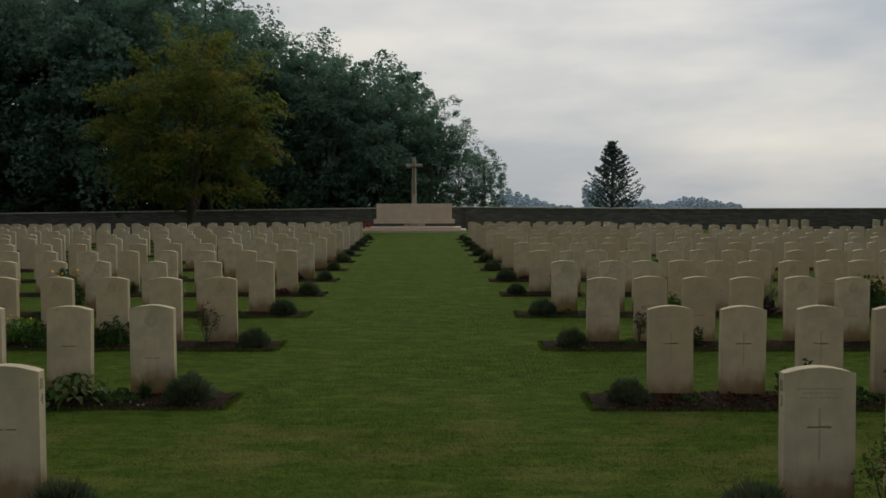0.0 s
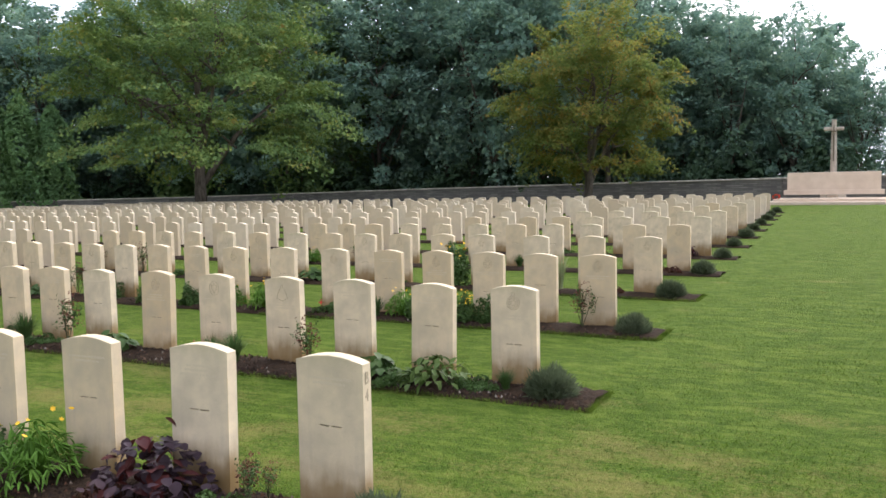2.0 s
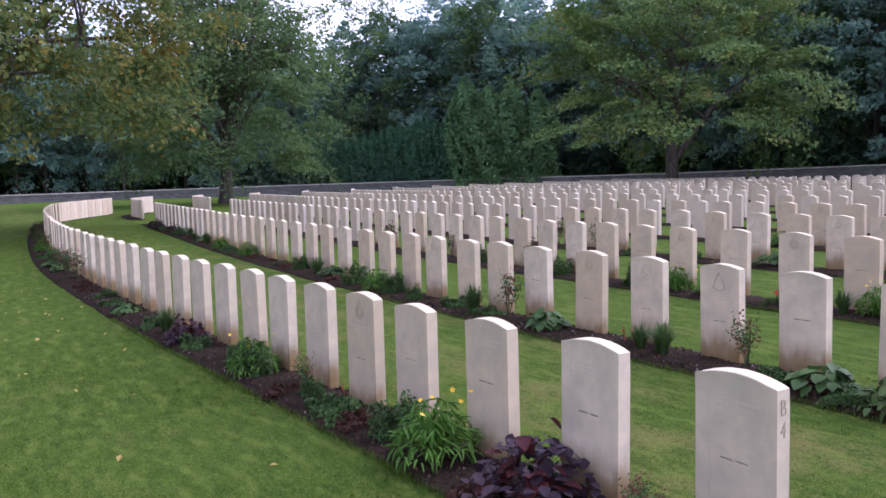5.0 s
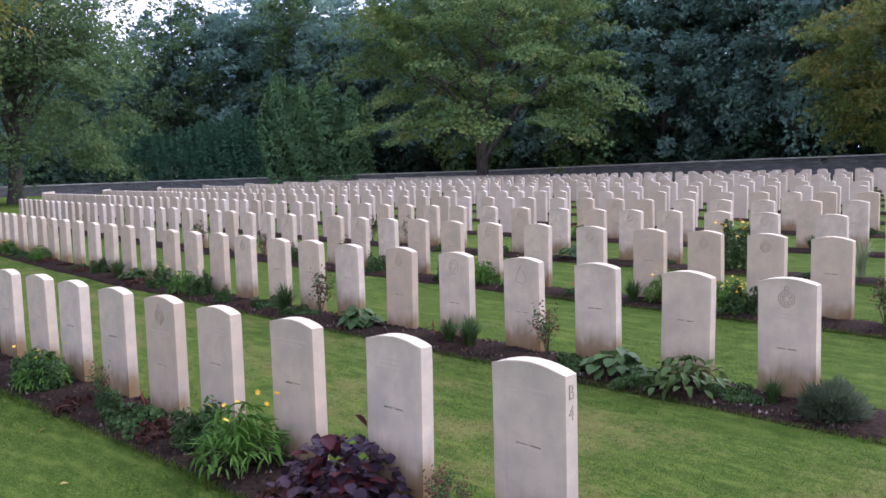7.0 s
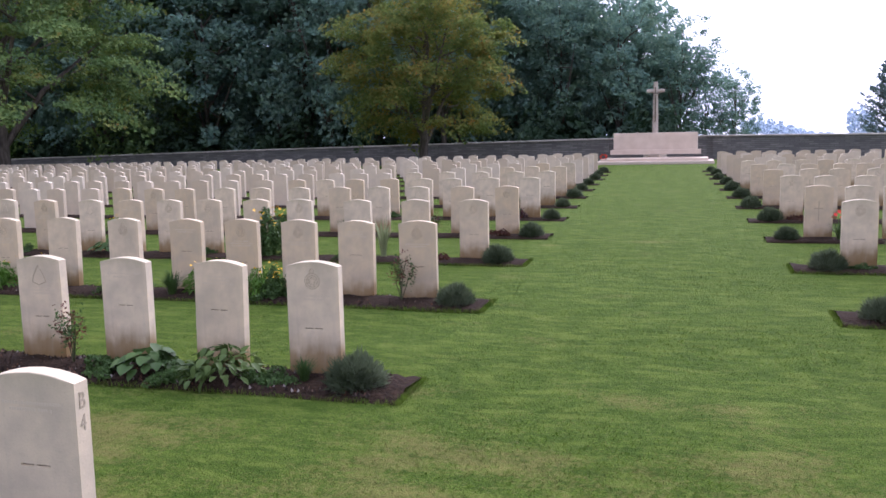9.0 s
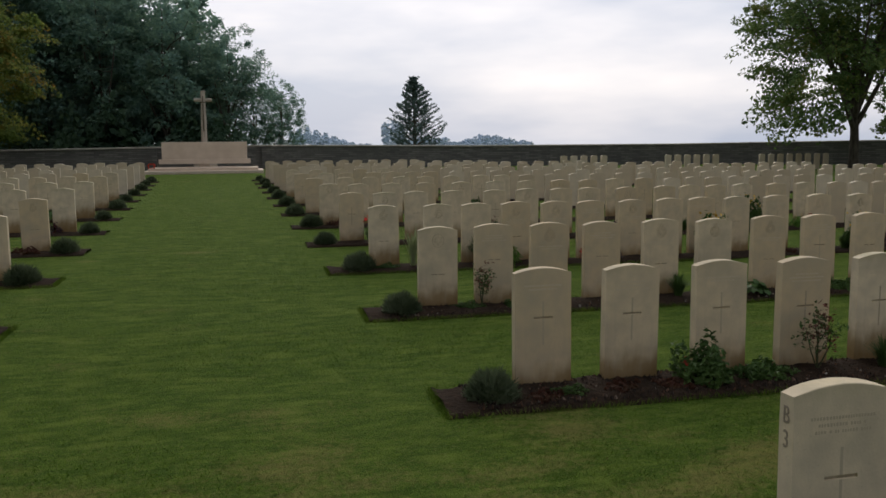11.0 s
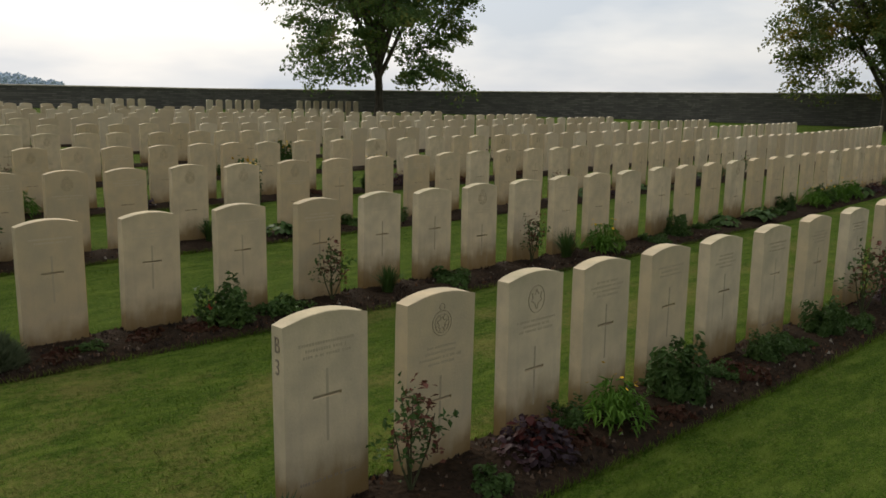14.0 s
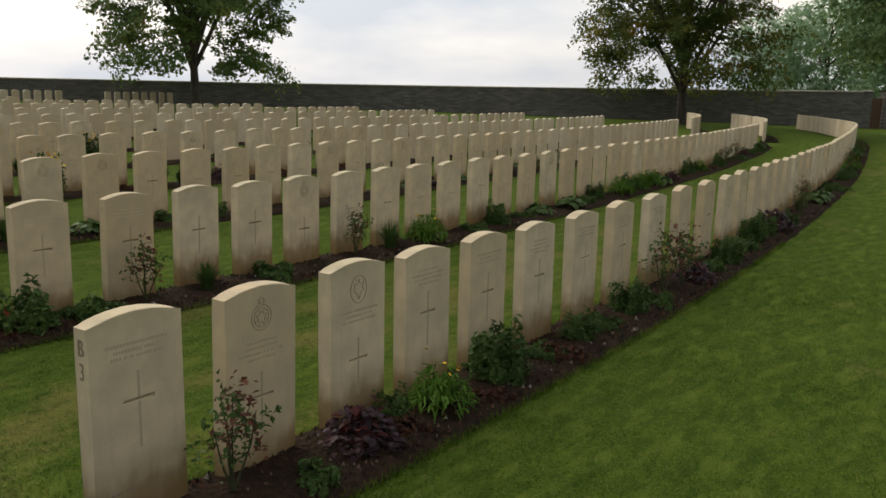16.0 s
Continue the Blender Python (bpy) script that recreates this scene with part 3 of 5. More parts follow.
def badge_mesh(kind):
    if kind == "round":
        p = [ring_paths(0.054, 0, 0.672, 24), ring_paths(0.040, 0, 0.672, 24), ring_paths(0.022, 0, 0.672, 24, 0.25), ring_paths(0.015, 0, 0.742, 10, 0.2)]
        p += [[((math.cos(a) * g, -0.0005, 0.672 + math.sin(a) * g), 0.002) for g in (0.024, 0.038)] for a in [0.4 + i * math.pi / 4 for i in range(8)]]
    elif kind == "leaf":
        half = [(0, 0.046), (0.011, 0.024), (0.034, 0.030), (0.027, 0.006), (0.037, -0.006), (0.012, -0.020), (0.003, -0.046)]
        outline = half + [(-x, z) for x, z in half[::-1]]
        p = [[((math.cos(a) * 0.056, -0.0005, 0.672 + math.sin(a) * 0.066), 0.0026) for a in [2 * math.pi * i / 26 for i in range(27)]]]
        p += [[((x, -0.0005, 0.672 + z), 0.0028) for x, z in outline]]
    else:
        q = [(-0.06, 0.61), (-0.045, 0.66), (0, 0.735), (0.045, 0.66), (0.06, 0.61), (0.03, 0.60), (0, 0.585), (-0.03, 0.60), (-0.06, 0.61)]
        p = [[((x, -0.0005, z), 0.003) for x, z in q]]
    v, f = tubes(p, 5)
    return mesh_of("badge", v, f, CARVE)


BADGES = {k: badge_mesh(k) for k in ("round", "leaf", "shield")}


def bars_mesh(seed, z0, rows, material):
    rng = random.Random(seed)
    bm = bmesh.new()
    z = z0
    for _ in range(rows):
        w = rng.uniform(0.14, 0.27)
        x = -w / 2
        while x < w / 2:
            l = rng.uniform(0.005, 0.009)
            box_bm(bm, x + l / 2, 0.0, z, l, 0.0014, rng.uniform(0.010, 0.013))
            x += l + (0.013 if rng.random() < 0.16 else 0.0042)
        z -= 0.024
    return bm_mesh("inscription", bm, material)


BARS = [bars_mesh(i, 0.60, 3 + i % 2, FAINT) for i in range(4)]
WORN_BARS = [bars_mesh(i, 0.60, 2 + i % 2, NEARLY_GONE) for i in range(4)]
FOOTBARS = [bars_mesh(20 + i, 0.145, 1, LETTER) for i in range(2)]


def row_letter(parent, text, x, turn, z):
    cu = bpy.data.curves.new("row_letter", "FONT")
    cu.body, cu.size, cu.align_x, cu.align_y, cu.extrude = text, 0.088, "CENTER", "CENTER", 0.0015
    tmp = bpy.data.objects.new("tmp", cu)
    me = bpy.data.meshes.new_from_object(tmp)
    bpy.data.objects.remove(tmp)
    me.materials.append(LETTER if x < 0 else CARVE)
    o = child("row_letter", me, parent, "carved row letter")
    o.matrix_local = Matrix.Translation((x, THK / 2, z)) @ Matrix.Rotation(turn, 4, "Z") @ Matrix.Rotation(radians(90), 4, "X") @ Matrix.Diagonal((0.75, 1, 1, 1))


def pitch(n, side, x):
    """Spacing along a row; towards the ends the stones stand shoulder to shoulder."""
    ax = abs(x)
    if ax > (37.0 if n == 0 else 33.0 if n < 3 or side > 0 else 30.0):
        return 0.40
    if side > 0:
        return (0.735, 0.645, 0.608)[min(n, 2)]
    return (0.75, 0.75, 0.70, 0.71)[min(n, 3)]


FIRST = {(0, -1): (-2.00, -2.83, -3.63, -4.42, -5.08, -5.77, -6.48, -7.09, -7.80, -8.51, -9.20, -9.90, -10.59, -11.34),
         (1, -1): (-2.17, -2.91, -3.68, -4.43, -5.24, -6.01, -6.82, -7.50, -8.15, -8.90, -9.56, -10.26, -10.95, -11.77),
         (2, -1): (-2.33, -3.0, -3.64, -4.3, -4.98, -5.77, -6.59, -7.4, -8.1),
         (3, -1): (-2.47, -3.27, -4.1, -4.97, -5.65),
         (0, 1): (2.055, 2.63, 3.245, 3.80, 4.38, 5.01, 5.69, 6.37, 7.13, 7.92, 8.68, 9.45, 10.17, 10.93),
         (1, 1): (1.96, 2.58, 3.25, 3.90, 4.51, 5.09, 5.68, 6.30, 6.90, 7.49, 8.09, 8.75, 9.36, 10.02)}
rng = random.Random(4)
far_v, far_f = [], []
positions = {}
for n in range(ROWS):
    for side in (1, -1):
        x, k, end = FIRST.get((n, side), (side_start(n, side),))[0], 0, side_end(n, side)
        xs = []
        while (x - end) * side < 0:
            if not has_gap(n, x):
                xs.append(x + side * WID / 2)
            k += 1
            if k < len(FIRST.get((n, side), ())):
                x = FIRST[n, side][k]
            else:
                step = pitch(n, side, x)
                x += side * row_point(n, x)[1].x * (step + (rng.choice((-0.04, -0.02, 0.0, 0.02, 0.04)) * (1.0 if n < 3 else 2.6) if step > 0.5 else rng.uniform(-0.004, 0.008)))
        positions[n, side] = xs

# what the stones nearest the aisle carry: c cross, f faint cross, b bar alone, r round badge, l leaf, s shield
CARVED = {(0, 1): "frlcccfcfbcfb", (1, 1): "fffcccrbbbbfb", (2, 1): "lbrbrrrfbbbb", (3, 1): "rrbrrbrb",
          (0, -1): "bbbbrbbbbbbbb", (1, -1): "rbbslrbbbrbb", (2, -1): "rbrrbrbrbb", (3, -1): "rbbrbrrb"}
NEAR = {0: 29.0, 1: 22.0, 2: 17.0, 3: 13.5, 4: 10.5, 5: 8.5, 6: 6.5, 7: 5.5, 8: 4.5}
LABELS = {"bar": "cream limestone headstone with arched head and a worn cross", "cross": "cream limestone headstone with a carved latin cross",
          "round": "cream limestone headstone with a round carved badge and cross", "leaf": "cream limestone headstone with a carved leaf badge and cross",
          "shield": "cream limestone headstone with a carved shield badge"}
hs_v = [(-WID / 2, 0, -0.1), (WID / 2, 0, -0.1), (WID / 2, 0, SHO), (0.11, 0, head_z(0.11)), (0, 0, TOPZ), (-0.11, 0, head_z(0.11)), (-WID / 2, 0, SHO)]
hs_v = hs_v + [(a, THK, c) for a, b, c in hs_v]
hs_f = [(0, 1, 2, 3, 4, 5, 6), (13, 12, 11, 10, 9, 8, 7)] + [(i, i + 7, (i + 1) % 7 + 7, (i + 1) % 7) for i in range(7)]
for (n, side), xs in positions.items():
    for k, x in enumerate(xs):
        p, d = row_point(n, x)
        tilt = rng.gauss(0, 0.008)
        rise = (0.010, 0.008, 0.004)[k] if (n, side) == (0, -1) and k < 3 else rng.uniform(-0.007, 0.007)
        m = Matrix.Translation(p + Vector((0, 0, rise))) @ Matrix.Rotation(math.atan2(d.y, d.x) + rng.gauss(0, 0.01), 4, "Z") @ Matrix.Rotation(tilt, 4, "X") @ Matrix.Rotation(rng.gauss(0, 0.006), 4, "Y")
        if abs(x) <= NEAR.get(n, 0):
            known = CARVED.get((n, side), "")
            mark = known[k] if k < len(known) else rng.choice("bbbbrrlsbf" if side < 0 else "bbffrrlcbf")
            kind = {"r": "round", "l": "leaf", "s": "shield"}.get(mark, "cross")
            e = thing("headstone", m, LABELS["bar" if mark == "b" else kind], "headstone", "rows of headstones")
            low = SLAB_BAR_LOW if side < 0 or n >= 2 else SLAB_LOW
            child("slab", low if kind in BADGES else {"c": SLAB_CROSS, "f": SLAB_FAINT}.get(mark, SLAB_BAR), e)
            if kind in BADGES:
                child("badge", BADGES[kind], e, "weathered carved badge")
            if abs(x) < 12 and n < 4:
                b = child("inscription", (BARS if side > 0 and n == 0 else WORN_BARS)[k % 4], e, "worn inscription in short bars")
                if kind in BADGES:
                    b.location.z = -0.03
                else:
                    b.location.z = 0.09
                if n == 0 and side > 0 and k % 3 == 0:
                    child("footnote", FOOTBARS[k % 2], e, "worn line of small lettering")
            if n == 0 and k == 0:
                for i, ch in enumerate("B3" if side > 0 else "B4"):
                    row_letter(e, ch, -side * (WID / 2 + 0.001), radians(-90 if side > 0 else 90), 0.70 - 0.085 * i)
        else:
            base = len(far_v)
            far_v += [tuple(m @ Vector(v)) for v in hs_v]
            far_f += [tuple(base + i for i in f) for f in hs_f]
for x0, cnt in ((15.2, 5), (20.4, 6), (25.2, 8)):
    for i in range(cnt):
        m = Matrix.Translation((x0 + i * 0.52, 41.5 - 0.12 * (x0 - 15), ground_z(x0, 41))) @ Matrix.Rotation(0.3, 4, "Z")
        base = len(far_v)
        far_v += [tuple(m @ Vector(v)) for v in hs_v]
        far_f += [tuple(base + k for k in f) for f in hs_f]
FARSTONE = mat("far_limestone", (0.62, 0.57, 0.48), 0.85)
_g = FARSTONE.node_tree.nodes.new("ShaderNodeNewGeometry")
_t = ramp_of(FARSTONE, _g.outputs["Random Per Island"], [(0.0, (0.54, 0.435, 0.288)), (0.5, (0.635, 0.525, 0.365)), (1.0, (0.69, 0.595, 0.437))])
set_base(FARSTONE, mix_col(FARSTONE, ramp_of(FARSTONE, noise_tex(FARSTONE, 5, 4).outputs["Fac"], [(0.4, (0.3, 0.3, 0.3)), (0.7, (0, 0, 0))]), _t, (0.4, 0.35, 0.27)))
tagged(new("headstones_beyond", mesh_of("headstones_beyond", far_v, far_f, FARSTONE)), "many rows of pale limestone headstones across the lawn", "headstones", kind="stuff")

# ---- soil beds along the rows ----
for n in range(ROWS):
    for side in (1, -1):
        xs = positions[n, side]
        runs, cur = [], [xs[0]]
        for a, b in zip(xs, xs[1:]):
            if abs(b - a) > 2:
                runs.append(cur)
                cur = []
            cur.append(b)
        runs.append(cur)
        for q, run in enumerate(runs):
            a, b = run[0] - side * (0.74 if q == 0 else 0.3), run[-1] + side * 0.35
            cnt = max(2, int(abs(b - a) / (0.06 if n < 2 and q == 0 else 0.12 if n < 4 and q == 0 else 0.5)))
            v, f = [], []
            prof = ((-0.47, -0.012), (-0.45, 0.004), (-0.40, 0.014), (-0.33, 0.024), (-0.25, 0.03), (-0.17, 0.03), (-0.05, 0.026), (0.09, 0.012), (0.13, -0.012))
            for i in range(cnt + 1):
                x = a + (b - a) * i / cnt
                p, d = row_point(n, x)
                nn = Vector((-d.y, d.x, 0))
                for j, (o, z) in enumerate(prof):
                    w = o + (0.025 * noise.noise((x * 2.1, n * 3.0, j)) if j in (0, 1, 8) else 0)
                    pt = p + nn * w
                    bumpy = 0.022 * noise.noise((x * 11, o * 26, n)) + 0.012 * noise.noise((x * 29, o * 60, n)) if 0 < j < 8 else 0
                    v.append((pt.x, pt.y, ground_z(pt.x, pt.y) + z + 0.014 + bumpy))
            for i in range(cnt):
                for j in range(8):
                    s = i * 9 + j
                    f.append((s, s + 9, s + 10, s + 1) if side < 0 else (s, s + 1, s + 10, s + 9))
            tagged(new("flower_bed", mesh_of("flower_bed", v, f, SOIL, True)), "narrow bed of dark bare soil along headstones", "flower bed", "beds along the rows", "structure")

# ---- monument ----
def monument():
    e = thing("memorial_stone", Matrix.Translation((-1.97, 49.0, ground_z(-2, 49))), "pale altar-like memorial stone on broad steps", "memorial")
    z0 = 0.44
    for i, (w, d, y, z) in enumerate(((5.9, 4.2, -0.5, 0.12), (5.35, 3.4, -0.3, 0.27))):
        bm = bmesh.new()
        box_bm(bm, 0, y, z - 0.2, w, d, 0.4 if i == 0 else 0.36, 0.012)
        child("step", bm_mesh("step", bm, MONUMENT), e)
    bm = bmesh.new()
    box_bm(bm, 0, 0, 0.45 + 0.11, 4.62, 1.15, 0.24, 0.015)
    child("plinth", bm_mesh("plinth", bm, MONUMENT), e)
    bm = bmesh.new()
    box_bm(bm, 0, 0, 0.66 + 0.45, 4.30, 0.9, 0.92, 0.02)
    child("block", bm_mesh("block", bm, MONUMENT), e)
    c = thing("memorial_cross", Matrix.Translation((-2.1, 51.4, ground_z(-2, 51))), "tall pale stone cross with a bronze sword", "cross")

    def oct_shaft(z0, z1, r0, r1, turn=None):
        v = []
        for z, r in ((z0, r0), (z1, r1)):
            v += [(r * math.cos(math.pi / 8 + i * math.pi / 4), r * math.sin(math.pi / 8 + i * math.pi / 4), z) for i in range(8)]
        f = [(i, (i + 1) % 8, (i + 1) % 8 + 8, i + 8) for i in range(8)] + [tuple(range(7, -1, -1)), tuple(range(8, 16))]
        return v, f
    for nm, args in (("base", (-0.3, 0.9, 0.75, 0.6)), ("shaft", (0.9, 4.36, 0.19, 0.125))):
        child(nm, mesh_of(nm, *oct_shaft(*args), CROSSM), c)
    for s in (-1, 1):
        v, f = oct_shaft(0.08, 0.48, 0.105, 0.10)
        child("arm", mesh_of("arm", [(s * z, y, 3.86 + x) for x, y, z in v], f, CROSSM), c)
    bm = bmesh.new()
    box_bm(bm, 0, -0.23, 2.9, 0.05, 0.02, 1.5, 0.004)
    box_bm(bm, 0, -0.23, 3.72, 0.30, 0.025, 0.05, 0.004)
    box_bm(bm, 0, -0.23, 3.9, 0.04, 0.025, 0.32, 0.004)
    child("sword", bm_mesh("sword", bm, BRONZE), c, "dark bronze sword")


monument()


def wreath(x, y, z):
    """A ring of red paper poppies leaning on the steps."""
    e = thing("poppy_wreath", Matrix.Translation((x, y, z)) @ Matrix.Rotation(radians(62), 4, "X") @ Matrix.Scale(0.75, 4), "red poppy wreath leaning by the memorial stone", "wreath")
    v, f = tubes([[((math.cos(a) * 0.20, math.sin(a) * 0.20, 0), 0.045) for a in [2 * math.pi * i / 20 for i in range(21)]]], 7)
    child("ring", mesh_of("ring", v, f, WREATH_GREEN, True), e, "dark green ring")
    q = np.random.default_rng(77)
    an, rr = q.uniform(0, 2 * math.pi, 170), q.uniform(0.15, 0.25, 170)
    c = np.stack([np.cos(an) * rr, np.sin(an) * rr, 0.045 + q.uniform(-0.02, 0.02, 170)], 1)
    v, f = leaves(c, np.tile((0, 0, 1.0), (170, 1)), q.uniform(0.05, 0.08, 170), q, 0.9)
    child("poppies", mesh_of("poppies", v.tolist(), f.tolist(), RED), e, "red paper poppies")


wreath(-4.5, 47.2, ground_z(-2, 49) + 0.34)

# ---- boundary wall ----
def wall_run(name, pts, label, thick=0.4):
    """pts: (x, y, top z). A coursed wall with a coping that oversails it."""
    e = tagged(new(name), label, "wall", kind="structure")
    v, f, uv = [], [], []
    cv, cf = [], []
    dist = 0.0
    P = []
    for i in range(len(pts) - 1):
        a, b = pts[i], pts[i + 1]
        L = math.hypot(b[0] - a[0], b[1] - a[1])
        k = max(1, int(L / 4))
        P += [tuple(a[q] + (b[q] - a[q]) * j / k for q in range(3)) for j in range(k)]
    P.append(pts[-1])
    us = []
    for i, (x, y, z) in enumerate(P):
        a, b = P[max(i - 1, 0)], P[min(i + 1, len(P) - 1)]
        d = Vector((b[0] - a[0], b[1] - a[1], 0)).normalized()
        nn = Vector((-d.y, d.x, 0))
        if i:
            dist += math.hypot(x - P[i - 1][0], y - P[i - 1][1])
        us.append(dist)
        g = ground_z(x, y) - 0.3
        for o in (-thick / 2, thick / 2):
            v += [(x + nn.x * o, y + nn.y * o, g), (x + nn.x * o, y + nn.y * o, z - 0.09)]
        for o, h in ((-thick / 2 - 0.06, -0.09), (-thick / 2 - 0.06, -0.02), (0, 0.0), (thick / 2 + 0.06, -0.02), (thick / 2 + 0.06, -0.09)):
            cv.append((x + nn.x * o, y + nn.y * o, z + h))
    for i in range(len(P) - 1):
        s = i * 4
        f += [(s, s + 4, s + 5, s + 1), (s + 3, s + 7, s + 6, s + 2), (s + 1, s + 5, s + 7, s + 3)]
        s = i * 5
        cf += [(s + j, s + 5 + j, s + 6 + j, s + 1 + j) for j in range(4)] + [(s + 4, s + 9, s + 5, s)]
    for s in (0, (len(P) - 1) * 4):
        f.append((s, s + 1, s + 3, s + 2))
    me = mesh_of("masonry", v, f, WALLM)
    lay = me.uv_layers.new(name="UVMap")
    for lp in me.loops:
        q = lp.vertex_index
        lay.data[lp.index].uv = (us[q // 4], v[q][2])
    child("masonry", me, e)
    child("coping", mesh_of("coping", cv, cf, COPING), e, "pale weathered coping")
    return e


WALL_FAR = [(-78, -8, 0.72), (-78, 14, 0.78), (-72, 30, 0.92), (-62, 44, 1.05), (-47, 51.5, 1.18), (-27, 52.5, 1.52), (-4.8, 53, 1.80)]
WALL_RIGHT = [(1.0, 53, 1.86), (14, 52.5, 1.74), (26, 51, 1.74), (38, 44, 1.86), (47, 33, 2.02), (54, 22, 2.2), (58.8, 12.2, 2.36)]
wall_run("wall_north", WALL_FAR, "long low coursed stone boundary wall before the wood")
wall_run("wall_behind_memorial", [(-4.8, 53.25, 1.80), (1.0, 53.25, 1.86)], "stone wall closing behind the memorial")
wall_run("wall_east", WALL_RIGHT, "long dark coursed stone boundary wall")
wall_run("wall_gate", [(58.9, 12.4, 2.42), (59.6, 11.9, 2.42)], "short stone wall beside the gate")
wall_run("wall_south", [(60.55, 11.3, 2.42), (66, 8, 2.45), (68, -22, 2.5)], "stone boundary wall beyond the gate")
wall_run("wall_entrance", [(68, -22.3, 2.3), (0, -24, 1.6), (-78, -8.3, 0.95)], "stone boundary wall at the entrance side")
gate = thing("wooden_gate", Matrix.Translation((60.07, 11.6, ground_z(60, 11))) @ Matrix.Rotation(radians(-32), 4, "Z"), "closed brown plank gate in the wall", "gate")
bm = bmesh.new()
box_bm(bm, 0, 0, 0.95, 0.155, 0.045, 1.9, 0.006)
PLANK = bm_mesh("plank", bm, WOOD)
for i in range(6):
    child("plank", PLANK, gate).location = (-0.42 + i * 0.17, 0, 0)
bm = bmesh.new()
box_bm(bm, 0, 0.04, 0, 0.98, 0.03, 0.12, 0.004)
RAIL = bm_mesh("rail", bm, WOOD)
for z in (0.5, 1.5):
    child("rail", RAIL, gate).location = (0, 0, z)

# ---- trees inside the wall ----
T_YELLOW = tree_meshes(11, 12.4, 5.3, 1.9, 0.30, 34000, 0.20, YELLOWING, 0.45, 140, 0.6, 11, 1.0, 0.25)
put_tree(T_YELLOW, -13.8, 45.5, "broad tree with leaves turning yellow and rust", 0.4, 0.9)
T_MAPLE = tree_meshes(12, 16.0, 8.6, 2.6, 0.42, 50000, 0.22, MAPLE, 0.22, 130, 0.0, 12, 0.95, 0.16)
put_tree(T_MAPLE, -36.5, 40.5, "wide spreading green tree with a few red sprays", 1.2)
T_OAK = tree_meshes(13, 16.5, 7.4, 1.9, 0.45, 54000, 0.22, WOODS_LIGHT, 0.24, 230, 0.0, 14, 0.95, 0.35, (0.15, 0.5))
put_tree(T_OAK, -52.5, 18.2, "large green tree standing inside the wall", 0.3)
T_NEAR = tree_meshes(14, 14.5, 8.8, 3.2, 0.42, 60000, 0.185, AUTUMN, 0.30, 190, 0.0, 14, 0.85, 0.28)
put_tree(T_NEAR, -30.5, 2.4, "near tree with yellow and orange autumn leaves", 2.2)
T_E1 = tree_meshes(15, 12.6, 6.0, 1.9, 0.27, 44000, 0.195, EAST_LEAF, 0.30, 120, 0.0, 15, 0.95, 0.35, (0.16, 0.40))
put_tree(T_E1, 30.2, 40.0, "open-crowned tree, green turning yellow, by the wall", 0.9)
T_E2 = tree_meshes(16, 11.8, 5.9, 2.0, 0.28, 40000, 0.185, AUTUMN, 0.30, 110, 0.0, 15, 0.95, 0.35, (0.17, 0.42))
put_tree(T_E2, 48.0, 19.7, "thinning tree with brownish yellow leaves by the wall", 2.0)
T_E3 = tree_meshes(17, 14.0, 6.4, 3.2, 0.4, 20000, 0.24, WOODS_LIGHT, 0.4, 170)
put_tree(T_E3, 42.0, 5.6, "dark green tree overhanging the gate wall", 0.2)

# ---- the wood behind the wall ----
WOOD_SHAPES = ((17, 4.6, 2.0, WOODS), (19, 5.0, 3.0, WOODS), (15, 4.4, 1.0, WOODS), (18, 5.2, 2.0, WOODS_LIGHT))
KINDS = [tree_meshes(30 + i, h, r, c, 0.22, 11500, 0.29, mt, 0.40, 130, spread=1.05, flat=0.42) for i, (h, r, c, mt) in enumerate(WOOD_SHAPES)]
REAR = [tree_meshes(36 + i, h, r, c, 0.22, 5500, 0.60, mt, 0.45, 120, spread=1.1, flat=0.42) for i, (h, r, c, mt) in enumerate(WOOD_SHAPES[:2])]
rng2 = random.Random(9)
for row in range(2):
    for i in range(30):
        s = i / 32
        # along the wall from the south-west corner round towards the memorial
        px = np.interp(s, [0, 0.22, 0.42, 0.6, 0.8, 1.0], [-88, -88, -78, -60, -30, -4])
        py = np.interp(s, [0, 0.22, 0.42, 0.6, 0.8, 1.0], [-12, 16, 40, 54, 58, 58])
        out = row * 6.5
        px += (-out if s < 0.35 else -out * (1 - (s - 0.35) / 0.65) * 0.6) + rng2.uniform(-1.6, 1.6)
        py += (out * (s - 0.1) if s > 0.1 else 0) + rng2.uniform(-1.6, 1.6)
        sc = np.interp(s, [0, 0.24, 0.28, 0.36, 0.41, 0.435, 0.8, 1.0], [0.95, 0.95, 0.78, 0.80, 0.84, 1.12, 1.12, 1.0]) * rng2.uniform(0.93, 1.1)
        k = rng2.choice((0, 1, 2, 0, 1, 2, 3))
        put_tree(REAR[k % 2] if row else KINDS[k], px, py, "dark green woodland tree behind the wall", rng2.uniform(0, 6.28), sc, group="wood behind the wall", name="woodland_tree")
